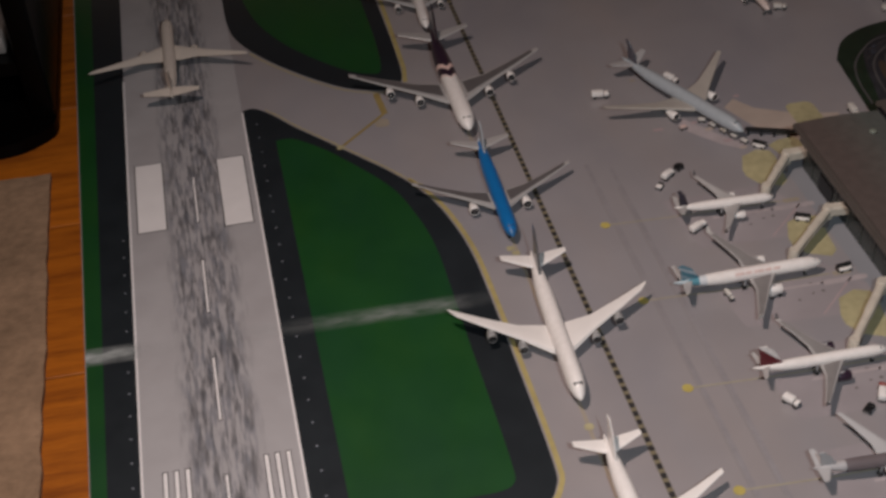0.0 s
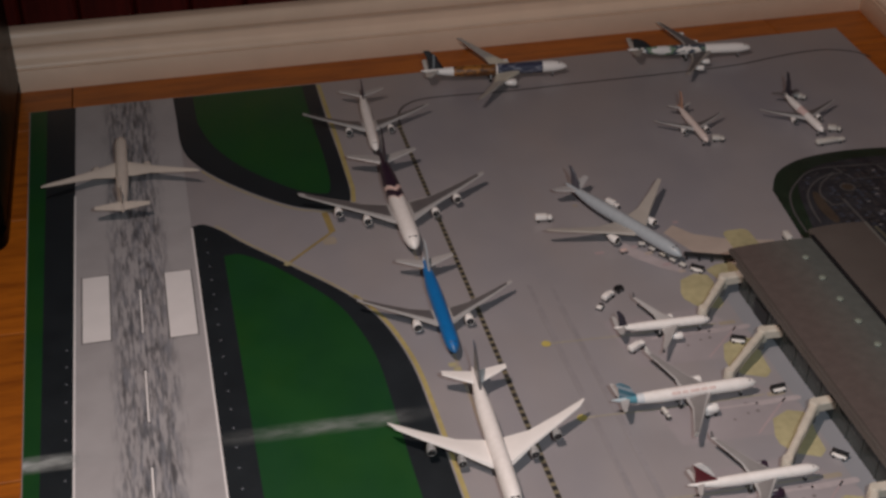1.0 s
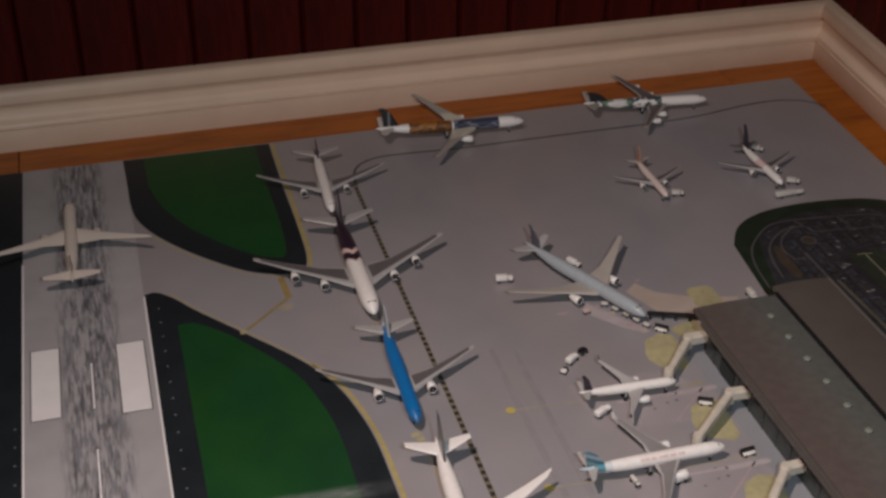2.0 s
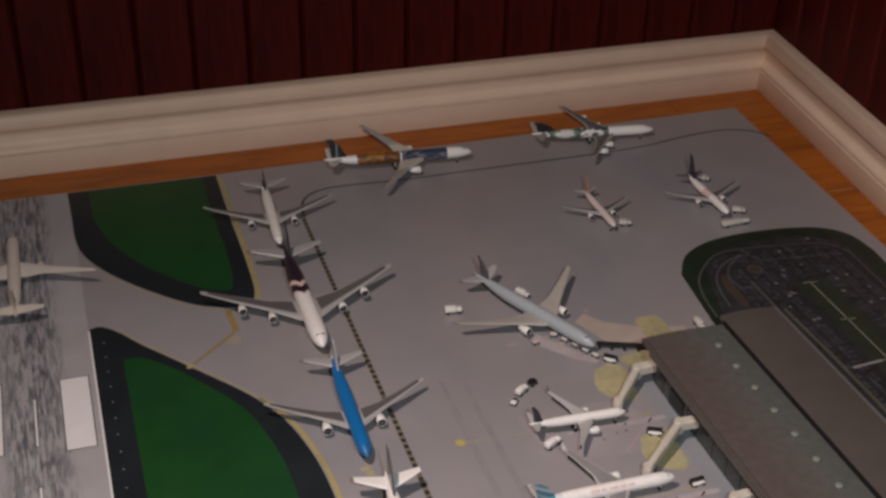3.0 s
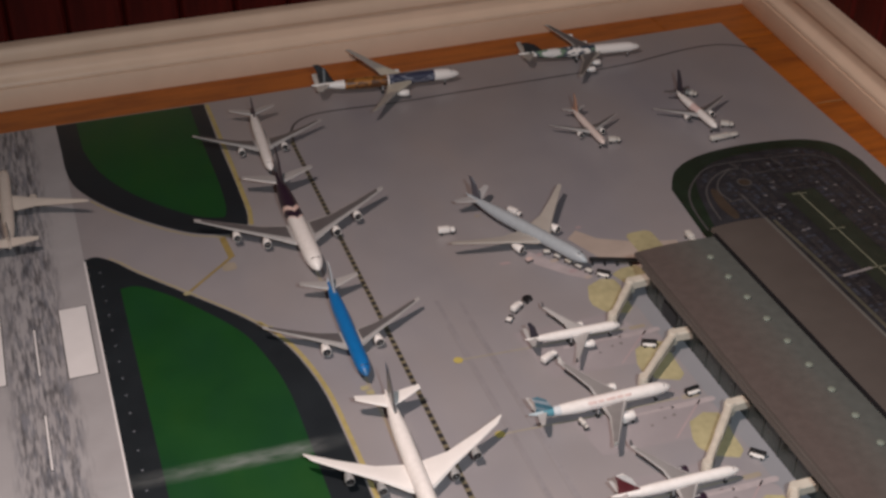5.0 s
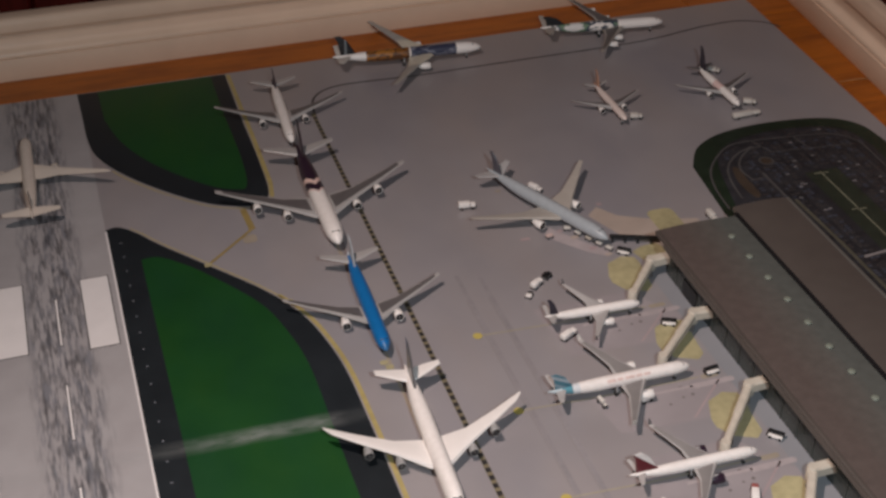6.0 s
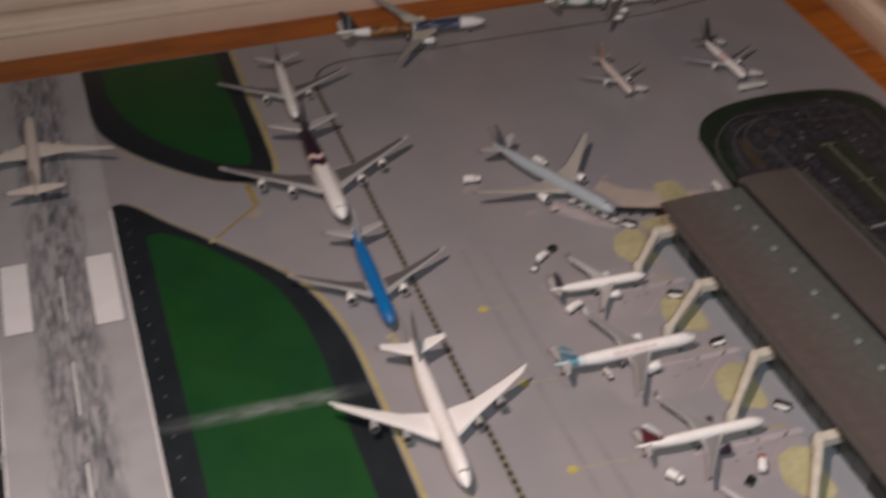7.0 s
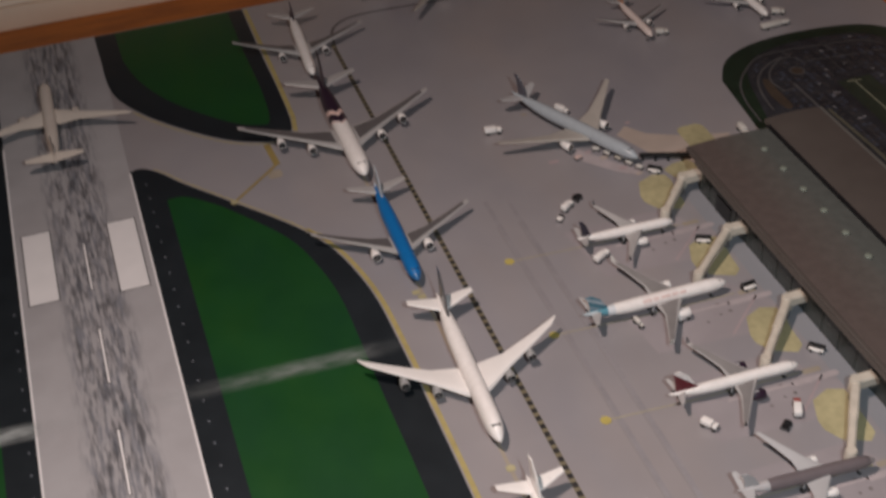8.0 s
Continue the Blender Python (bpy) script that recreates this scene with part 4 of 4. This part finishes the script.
fin_dark = plain((0.030, 0.016, 0.028), "dark_purple_fin")
fin_black = livery("black_fin_with_pale_swirl", [(0, (0.015, 0.015, 0.018)), (0.104, (0.22, 0.24, 0.25)), (0.114, (0.015, 0.015, 0.018))], 0.185)
fin_teal = livery("teal_fin", [(0, (0.055, 0.17, 0.23)), (0.36, (0.20, 0.29, 0.35)), (0.41, (0.06, 0.18, 0.24)), (0.47, (0.34, 0.41, 0.46)), (0.52, (0.10, 0.22, 0.28)), (0.57, (0.46, 0.52, 0.56))], 0.128, slant=2.0)
fin_red = livery("dark_red_fin", [(0, (0.13, 0.008, 0.016)), (0.40, WHITE)], 0.108, slant=1.2)
blue_body = livery("bright_blue_fuselage", [(0, (0.55, 0.60, 0.66)), (0.06, (0.008, 0.15, 0.42)), (0.965, (0.02, 0.13, 0.32))], 0.145, belly=(0.55, 0.55, 0.55), belly_z=0.006)
purple_body = livery("purple_and_white_fuselage", [(0, DARK), (0.455, (0.78, 0.56, 0.50)), (0.500, DARK), (0.565, (0.74, 0.58, 0.54)), (0.585, WHITE)], 0.180, slant=0.1, across=1.5)
white_body = livery("white_fuselage", [(0, WHITE)], 0.177)
sky_body = livery("pale_blue_fuselage", [(0, (0.38, 0.41, 0.435))], 0.166, belly=(0.50, 0.50, 0.50), belly_z=0.008)
small_white = livery("white_fuselage_dark_tail", [(0, DARK), (0.15, WHITE)], 0.142)
ivory_body = livery("ivory_fuselage", [(0, IVORY)], 0.158)
teal_body = livery("white_fuselage_teal_tail", [(0, (0.45, 0.52, 0.55)), (0.06, (0.10, 0.28, 0.35)), (0.13, (0.66, 0.68, 0.70)), (0.18, WHITE), (0.38, (0.84, 0.77, 0.74)), (0.62, WHITE)], 0.123)
plain_body = livery("white_small_fuselage", [(0, WHITE)], 0.108)
smoke_body = livery("grey_purple_fuselage", [(0, (0.45, 0.43, 0.43)), (0.22, (0.15, 0.125, 0.13)), (0.95, (0.30, 0.27, 0.27))], 0.105)
pink_body = livery("pale_pink_fuselage", [(0, (0.45, 0.25, 0.18)), (0.16, (0.74, 0.62, 0.57))], 0.09)
pale_body = livery("white_fuselage_pink_stripe", [(0, (0.04, 0.03, 0.04)), (0.06, WHITE), (0.45, (0.74, 0.55, 0.52)), (0.62, WHITE)], 0.096)
art_body = swirl_livery("painted_artwork_fuselage", WHITE, [(0.14, 0.055, 0.014), (0.36, 0.15, 0.03), (0.10, 0.04, 0.014), (0.24, 0.095, 0.02)], 60, 0.185, 0.24, 0.52)
# the forward half of the artwork is blue and grey
t = art_body.node_tree
b = t.nodes["Principled BSDF"]
under = b.inputs["Base Color"].links[0].from_socket
c = t.nodes.new("ShaderNodeTexCoord")
sep = t.nodes.new("ShaderNodeSeparateXYZ")
link(t, c.outputs["Object"], sep.inputs[0])
along = math_node(t, "MULTIPLY_ADD", sep.outputs[0], 1 / 0.185)
along.node.inputs[2].default_value = 1.0
fore = math_node(t, "MULTIPLY", math_node(t, "GREATER_THAN", along, 0.53), math_node(t, "LESS_THAN", along, 0.83))
blues = ramp(t, noise_tex(t, coords(t, (0.5, 2, 2)), 70, 3), [(0.3, (0.03, 0.035, 0.07)), (0.47, (0.20, 0.21, 0.26)), (0.52, (0.04, 0.045, 0.08))], True)
link(t, mix(t, fore, under, blues), b.inputs["Base Color"])
wave_body = swirl_livery("white_fuselage_with_blue_green_artwork", WHITE, [(0.80, 0.76, 0.72), (0.05, 0.07, 0.10), (0.16, 0.24, 0.16), (0.70, 0.68, 0.66)], 48, 0.157, 0.08, 0.62)

airliner("model_airliner", (0.2065, -0.395), -90, 0.180, 0.194, 0.0100, "four-engined model airliner, white nose and dark purple tail", purple_body, M["wing_grey"], fin_dark, engines=4, panel=M["dark_grey"], height=0.215, tailplane=M["wing_grey"], stab_span=0.38, wing_at=0.275, sweep=0.345, chord=1.0, eng=1.2)
airliner("model_airliner", (0.2065, -0.558), -91.3, 0.143, 0.144, 0.0076, "bright blue twin-engined model airliner with grey wings", blue_body, M["wing_grey"], plain((0.42, 0.45, 0.48), "pale_blue_fin"), panel=M["dark_grey"], stab_span=0.38, height=0.18, wing_at=0.285, sweep=0.31)
airliner("model_airliner", (0.2068, -0.755), -92.4, 0.168, 0.161, 0.0082, "plain white four-engined model jumbo airliner with dark fin", white_body, M["white"], plain((0.13, 0.125, 0.13), "dark_grey_fin"), engine=M["engine_grey"], engines=4, hump=True, raked=True, height=0.215, stab_span=0.34, wing_at=0.308, sweep=0.315, chord=0.92, eng=1.1)
airliner("model_airliner", (0.211, -0.935), -90, 0.140, 0.138, 0.0076, "plain white model airliner behind another", white_body, M["white"], M["white"], engine=M["grey"], height=0.20, stab_span=0.36)
airliner("model_airliner", (0.206, -0.194), -93, 0.138, 0.144, 0.0068, "white twin-engined model airliner with dark tail", small_white, M["wing_grey"], fin_dark, panel=M["dark_grey"], height=0.14, stab_span=0.36, eng=0.9)
airliner("model_airliner", (0.4520, -0.4625), -64.8, 0.163, 0.157, 0.0077, "pale blue twin-engined model airliner at a gate", sky_body, M["tan_wing"], plain((0.075, 0.07, 0.085), "blue_grey_fin"), height=0.16, fin_chord=0.5, tailplane=M["grey"], stab_span=0.29, wing_at=0.33, sweep=0.30, eng=0.98, lift=0.115)
airliner("model_airliner", (0.440, -0.560), -2, 0.090, 0.082, 0.0050, "small white model airliner with black fin at a gate", plain_body, M["wing_grey"], plain((0.02, 0.016, 0.03), "black_fin"), height=0.22, fin_chord=0.62, winglet=M["dark_grey"], stab_span=0.32)
airliner("model_airliner", (0.4425, -0.652), 0, 0.128, 0.110, 0.0065, "white model airliner with teal tail at a gate", teal_body, M["wing_grey"], fin_teal, height=0.155, fin_chord=0.82, panel=M["mid_grey"], winglet=M["pale"], titles=M["title"], stab_chord=0.72, stab_span=0.32, wing_at=0.32, sweep=0.26)
airliner("model_airliner", (0.447, -0.758), -1, 0.108, 0.094, 0.0053, "white model airliner with dark red fin at a gate", plain_body, M["wing_grey"], fin_red, engine=M["navy"], height=0.215, fin_chord=1.15, panel=M["mid_grey"], eng=1.25, stab_chord=0.65, winglet=M["dark_grey"], stab_span=0.30)
airliner("model_airliner", (0.446, -0.862), -3, 0.105, 0.092, 0.0056, "grey-purple model airliner with pale wings at a gate", smoke_body, M["grey"], M["grey"], height=0.165, fin_chord=0.75, stab_span=0.32)
airliner("model_airliner", (0.4715, -0.042), -5, 0.180, 0.168, 0.0080, "model airliner with brown and blue artwork, black fin", art_body, wing_paint("cream_and_grey_wing", (0.66, 0.61, 0.50), (0.39, 0.37, 0.34), 0.40, 0.084), fin_black, height=0.165, tailplane=M["pale"], chord=0.78, fin_chord=0.7, stab_span=0.28, lift=0.095, sweep=0.33)
airliner("model_airliner", (0.7125, -0.042), -7, 0.158, 0.153, 0.0072, "white model airliner with black fin and painted waves", wave_body, M["tan_wing"], plain((0.016, 0.018, 0.02), "black_wave_fin"), panel=M["dark_grey"], engines=4, height=0.11, chord=0.8)
airliner("model_airliner", (0.566, -0.254), -89, 0.086, 0.082, 0.0046, "small pale model airliner with orange tail", pink_body, M["wing_grey"], plain((0.40, 0.22, 0.15), "orange_brown_fin"), panel=M["dark_grey"], height=0.24, eng=0.85, fin_chord=0.8)
airliner("model_airliner", (0.7005, -0.262), -88, 0.096, 0.094, 0.0052, "small pale model airliner with dark fin", pale_body, M["wing_grey"], plain((0.03, 0.025, 0.035), "dark_fin"), panel=M["dark_grey"], height=0.30, eng=0.85, tailplane=M["dark_grey"])
airliner("model_airliner", (-0.0635, -0.105), 89.5, 0.165, 0.160, 0.0076, "ivory twin-engined model airliner on the runway", ivory_body, M["beige"], M["beige"], engine=M["beige"], raked=True, height=0.18, chord=0.8, wing_at=0.33, sweep=0.30, eng=1.05, lift=0.14)

# ------------------------------------------------------------------ gate equipment


def jet_bridge(x0, y0, xe, ye, x1, y1, label="cream toy jet bridge bent towards a gate"):
    """From the terminal wall by an elbow to the aircraft door."""
    root = empty("jet_bridge", pose(xe, ye, 0.0006), label, "jet bridge", "jet bridges")
    z0, z1 = 0.0090, 0.0172

    def tube(name, ax, ay, bx, by, w0, w1, za, zb, material):
        d = Vector((bx - ax, by - ay)).normalized()
        n = Vector((-d.y, d.x))
        rings = []
        for px, py, w, dz in ((ax, ay, w0, za), (bx, by, w1, zb)):
            prof = [(-w, z0), (-w, z1 - 0.0012), (-w + 0.0014, z1), (w - 0.0014, z1), (w, z1 - 0.0012), (w, z0)]
            rings.append([(px - xe + n.x * a, py - ye + n.y * a, z + dz) for a, z in prof])
        return part(name, loft(bmesh.new(), rings), material, root)

    tube("fixed_tunnel", x0, y0, xe, ye, 0.0046, 0.0046, 0.004, 0.004, M["cream"])
    mx, my = xe + (x1 - xe) * 0.5, ye + (y1 - ye) * 0.5
    tube("tunnel", xe, ye, mx, my, 0.0034, 0.0034, 0.003, 0.0015, M["cream"])
    tube("tunnel", mx, my, x1, y1, 0.0029, 0.0029, 0.001, -0.001, M["cream"])
    part("rotunda", lathe(bmesh.new(), [(z0, 0.0048), (z1 + 0.003, 0.0048), (z1 + 0.0042, 0.0040)], 18, "z"), M["cream"], root)
    part("column", lathe(bmesh.new(), [(0.0, 0.0034), (z0 + 0.001, 0.0026)], 12, "z"), M["dark_grey"], root)
    part("cab", lathe(bmesh.new(), [(z0 - 0.002, 0.0044), (z1 - 0.001, 0.0044), (z1 + 0.0005, 0.0037)], 16, "z", (x1 - xe, y1 - ye, 0)), M["cream"], root)
    for a in (0.003, -0.003):
        k = 0.82
        part("leg", box_bm((x1 - xe) * k + a - 0.0008, (x1 - xe) * k + a + 0.0008, (y1 - ye) * k - 0.0008, (y1 - ye) * k + 0.0008, 0.0, z0 + 0.001), M["dark_grey"], root)
    return root


jet_bridge(0.4905, -0.514, 0.472, -0.515, 0.437, -0.552)
jet_bridge(0.4905, -0.599, 0.473, -0.598, 0.424, -0.640)
jet_bridge(0.4905, -0.696, 0.473, -0.697, 0.424, -0.750)
jet_bridge(0.4905, -0.797, 0.472, -0.797, 0.432, -0.855)
jet_bridge(0.4905, -0.897, 0.472, -0.897, 0.432, -0.955)
# dark covered walkway at the first gate
walkway = empty("covered_walkway", pose(0.4815, -0.4595, 0.0006, 0, 0, -21), "dark narrow covered walkway to the pale blue airliner", "jet bridge")
part("tunnel", box_bm(-0.023, 0.024, -0.0017, 0.0015, 0.0035, 0.0075, bevel=0.0007), M["black"], walkway)
for x in (-0.020, -0.008, 0.004, 0.017):
    part("leg", box_bm(x - 0.0011, x + 0.0011, -0.0026, 0.0018, 0.0, 0.0040), M["black"], walkway)


def truck(x, y, rz, length, width, height, body, label, cab=None, category="truck", name="service_truck", tray=False):
    """A toy ground vehicle: chassis, cab, load body and wheels."""
    root = empty(name, pose(x, y, 0.0005, 0, 0, rz), label, category, "ground vehicles")
    length, width, height = length * 0.86, width * 0.74, height * 0.85
    part("chassis", box_bm(-length / 2, length / 2, -width * 0.42, width * 0.42, 0.0012, 0.0026, bevel=0.0003), M["dark_grey"], root)
    split = length * 0.22
    if tray:
        part("load_bed", box_bm(-length / 2, split - 0.0006, -width / 2, width / 2, 0.0026, 0.0036, bevel=0.0003), body, root)
    else:
        part("load_body", box_bm(-length / 2, split - 0.0006, -width / 2, width / 2, 0.0026, height, bevel=0.0007), body, root)
    c = part("cab", box_bm(split, length / 2, -width * 0.46, width * 0.46, 0.0026, height * 0.82, bevel=0.0009), cab or body, root)
    part("windscreen", box_bm(length / 2 - 0.0011, length / 2 + 0.0002, -width * 0.36, width * 0.36, height * 0.48, height * 0.72), M["black"], c)
    for px in (-length * 0.32, length * 0.34):
        for side in (1, -1):
            bm = lathe(bmesh.new(), [(-0.0006, 0.0015), (0.0006, 0.0015)], 10, "y", (px, side * width * 0.42, 0.0015))
            part("wheel", bm, M["rubber"], root)
    return root


def baggage_tractor(x, y, rz):
    """A low toy tractor: white body with a black upper rail and wheels."""
    root = empty("baggage_tractor", pose(x, y, 0.0005, 0, 0, rz), "low white toy tractor with a black upper rail", "tug", "ground vehicles")
    part("body", box_bm(-0.0058, 0.0058, -0.0030, 0.0000, 0.0012, 0.0034, bevel=0.0006), M["white"], root)
    part("rail", box_bm(-0.0066, 0.0066, 0.0002, 0.0030, 0.0014, 0.0058, bevel=0.0005), M["black"], root)
    part("bumper", box_bm(-0.0070, -0.0058, -0.0028, 0.0028, 0.0014, 0.0032, bevel=0.0003), M["black"], root)
    for px in (-0.0038, 0.0040):
        for side in (1, -1):
            bm = lathe(bmesh.new(), [(-0.0006, 0.0014), (0.0006, 0.0014)], 10, "y", (px, side * 0.0026, 0.0014))
            part("wheel", bm, M["rubber"], root)
    return root


truck(0.3665, -0.4985, 36, 0.0165, 0.0080, 0.0085, M["white"], "white toy truck in a short train beside a small airliner")
truck(0.3805, -0.4890, 33, 0.0105, 0.0078, 0.0070, M["black"], "black toy tug at the head of a train", M["black"], "tug", "aircraft_tug")
truck(0.3545, -0.5115, 48, 0.0095, 0.0070, 0.0060, M["white"], "small white and black toy cart ending a train", M["black"], "cart", "toy_cart", True)
truck(0.3475, -0.356, -8, 0.020, 0.0085, 0.0090, M["white"], "white toy truck on the open apron")
truck(0.4245, -0.346, -60, 0.019, 0.0070, 0.0085, M["white"], "white toy truck beside the pale blue airliner")
truck(0.366, -0.576, 28, 0.020, 0.0080, 0.0085, M["white"], "white toy truck below a small airliner's tail")
truck(0.359, -0.665, -80, 0.014, 0.0045, 0.0065, M["pale"], "small pale toy belt truck")
truck(0.359, -0.786, -55, 0.0155, 0.0080, 0.0080, M["white"], "white toy van standing apart")
truck(0.4270, -0.794, 62, 0.020, 0.0080, 0.0085, M["white"], "white toy van with faded red side near a jet bridge", M["red"])
truck(0.4110, -0.806, 40, 0.011, 0.0080, 0.0060, M["black"], "small black toy tug in front of a van", M["black"], "tug", "aircraft_tug", True)
baggage_tractor(0.463, -0.656, 6)
baggage_tractor(0.4745, -0.742, -45)
baggage_tractor(0.4645, -0.4745, -40)
baggage_tractor(0.4575, -0.586, -25)
truck(0.395, -0.672, 10, 0.013, 0.0075, 0.0080, M["white"], "small white toy van under a wing")
truck(0.572, -0.4465, -90, 0.020, 0.0075, 0.0090, M["pale"], "pale toy truck behind the terminal's end")
truck(0.586, -0.240, -15, 0.016, 0.0090, 0.0080, M["pale"], "pale toy truck at a small airliner's nose")
truck(0.7235, -0.248, -25, 0.017, 0.0095, 0.0080, M["pale"], "pale toy truck at a small airliner's nose")
truck(0.7215, -0.166, -40, 0.016, 0.0090, 0.0080, M["pale"], "pale toy truck at a small airliner's tail")
truck(0.7055, -0.2735, 3, 0.040, 0.0080, 0.0085, M["pale"], "long pale toy trailer before a small airliner", None, "trailer", "toy_trailer")

def baggage_cart(x, y, rz, material, label):
    """A small cart: tray, load and wheels."""
    root = empty("baggage_cart", pose(x, y, 0.0005, 0, 0, rz), label, "baggage cart", "baggage carts")
    part("tray", box_bm(-0.0038, 0.0038, -0.0023, 0.0023, 0.0012, 0.0020, bevel=0.0002), M["dark_grey"], root)
    part("load", box_bm(-0.0033, 0.0033, -0.0020, 0.0020, 0.0020, 0.0040, bevel=0.0005), material, root)
    for px in (-0.0024, 0.0024):
        for side in (1, -1):
            part("wheel", lathe(bmesh.new(), [(-0.0003, 0.0008), (0.0003, 0.0008)], 8, "y", (px, side * 0.0022, 0.0008)), M["rubber"], root)


for x, y, rz, key, label in ((0.4285, -0.4215, -20, "pale", "tiny pale toy baggage cart beside an airliner"), (0.4355, -0.4320, -58, "pale", "tiny pale toy baggage cart beside an airliner"), (0.4420, -0.4435, -62, "cream", "tiny cream toy baggage cart beside an airliner"),
                             (0.4480, -0.4545, -60, "pale", "tiny pale toy baggage cart beside an airliner"), (0.4540, -0.4645, -56, "pale", "tiny pale toy baggage cart beside an airliner"), (0.4070, -0.4290, 10, "pinkish", "tiny pinkish toy baggage cart under an engine")):
    baggage_cart(x, y, rz, M[key], label)

# ------------------------------------------------------------------ beside the mat
rug = empty("area_rug", pose(-0.1845, -1.55, FLOOR + 0.0003), "beige short-pile rug lying on the wood floor", "rug")
bm = bmesh.new()
bmesh.ops.create_grid(bm, x_segments=60, y_segments=110, size=0.5, matrix=pose(-0.45, 0.0, 0.006) @ Matrix.Diagonal((0.9, 2.4, 1, 1)))
rng = random.Random(3)
for v in bm.verts:
    v.co.z += rng.uniform(-0.0008, 0.0008)
    if v.co.x > -0.001:
        v.co.x += rng.uniform(-0.0015, 0.0015)
ext = bmesh.ops.extrude_face_region(bm, geom=list(bm.faces))
for v in ext["geom"]:
    if isinstance(v, bmesh.types.BMVert):
        v.co.z = 0.0
part("woven_top", bm, M["rug"], rug)

cabinet = empty("media_cabinet", pose(-0.178, -0.268, FLOOR + 0.0003), "black lacquered open cabinet on a round-cornered base", "cabinet")
CW, CD, CH = 0.42, 0.335, 0.62
BASE = [(0.0, CD)] + curve_through([(0.0, 0.0), (-0.005, -0.013), (-0.023, -0.028), (-0.046, -0.037), (-0.10, -0.040)], 5) + [(-CW, -0.040), (-CW, CD)]
part("base", loft(bmesh.new(), [[(x, y, z) for x, y in BASE] for z in (0.0, 0.014)]), M["lacquer"], cabinet, "round-cornered black base")
part("side_panel", box_bm(-0.024, 0.0, 0.0, CD, 0.014, CH, bevel=0.004), M["lacquer"], cabinet)
part("side_panel", box_bm(-CW, -CW + 0.022, 0.0, CD, 0.014, CH, bevel=0.004), M["lacquer"], cabinet)
part("back_panel", box_bm(-CW + 0.022, -0.024, CD - 0.012, CD - 0.002, 0.014, CH - 0.01), M["lacquer"], cabinet)
part("top", box_bm(-CW, 0.0, 0.0, CD, CH, CH + 0.022, bevel=0.004), M["lacquer"], cabinet)
for z in (0.060, 0.24, 0.42):
    part("shelf", box_bm(-CW + 0.022, -0.024, 0.012, CD - 0.012, z, z + 0.014), M["lacquer"], cabinet)
for dx, y0, z0, z1, label in ((0.0, 0.030, 0.0744, 0.092, "dull grey flat electronic box on a cabinet shelf"), (-0.012, 0.055, 0.0925, 0.108, "thin grey electronic box stacked on another")):
    box_ob = empty("media_player", pose(-0.178 - 0.034 + dx, -0.268 + y0, FLOOR), label, "media player")
    part("case", box_bm(-0.30, 0.0, 0.0, 0.20, z0, z1, bevel=0.002), M["dim_metal"], box_ob)
    part("front_trim", box_bm(-0.29, -0.01, -0.0012, 0.0004, z0 + 0.004, z1 - 0.004), M["black"], box_ob, "black front strip")

# ------------------------------------------------------------------ floor boards and wall panels
PLANK_W = 0.195
rng = random.Random(11)


PLANKS = {}


def plank_mesh(length):
    if length not in PLANKS:
        bm = box_bm(0, length, 0.0006, PLANK_W - 0.0006, -0.012, 0.0, bevel=0.0009)
        me = bpy.data.meshes.new("floor_board")
        bm.to_mesh(me)
        bm.free()
        me.materials.append(M["wood"])
        PLANKS[length] = me
    return PLANKS[length]


y = -0.2305 + 2 * PLANK_W
while y > -2.80:
    y -= PLANK_W
    x = -1.92
    last = CORNER.x + (y + PLANK_W - BACK) * math.tan(radians(SKEW)) + 0.06
    first = True
    while x < last - 0.02:
        size = rng.choice((0.3, 0.5, 0.7, 0.9, 1.1)) if first else rng.choice((1.2, 0.9))
        size = round(min(size, last - x), 2)
        ob = new("floor_board", plank_mesh(size))
        ob.parent = floor
        ob.location = (x, y, FLOOR)
        x += size + 0.001
        first = False

# thin pale strip that paints the glare along this board joint
joint_glare = flat("glare_strip", [(0.853, -0.2272), (0.875, -0.2262), (0.899, -0.2290), (0.899, -0.2315), (0.875, -0.2296), (0.853, -0.2292)], FLOOR + 0.0006, M["joint_glare"], floor, "painted pale glare on a board edge")

PANEL_W = 0.0660
JOINT = 0.0325


def panel_mesh():
    """A tall board whose long edges slope back into a wide joint."""
    z0, z1, v = FLOOR + 0.02, 2.399, 0.0042
    prof = [(0.0004, 0.0135), (0.0004, 0.0062), (0.0012, 0.0050), (v, 0.0004), (v + 0.001, 0.0), (PANEL_W - v - 0.001, 0.0), (PANEL_W - v, 0.0004), (PANEL_W - 0.0012, 0.0050), (PANEL_W - 0.0004, 0.0062), (PANEL_W - 0.0004, 0.0135)]
    bm = loft(bmesh.new(), [[(x, y, z) for x, y in prof] for z in (z0, z1)])
    bmesh.ops.recalc_face_normals(bm, faces=bm.faces)
    me = bpy.data.meshes.new("wall_board")
    bm.to_mesh(me)
    bm.free()
    me.materials.append(M["panel"])
    return me


board = panel_mesh()
for k in range(45):
    x = JOINT + PANEL_W * (13 - k)
    ob = new("wall_board", board)
    ob.parent = wall_n
    ob.location = (x, BACK, 0)
for k in range(46):
    ob = new("wall_board", board)
    ob.parent = wall_e
    ob.matrix_basis = pose(0.0135, -PANEL_W * k, 0, 0, 0, -90) @ pose(0, -0.0135, 0)
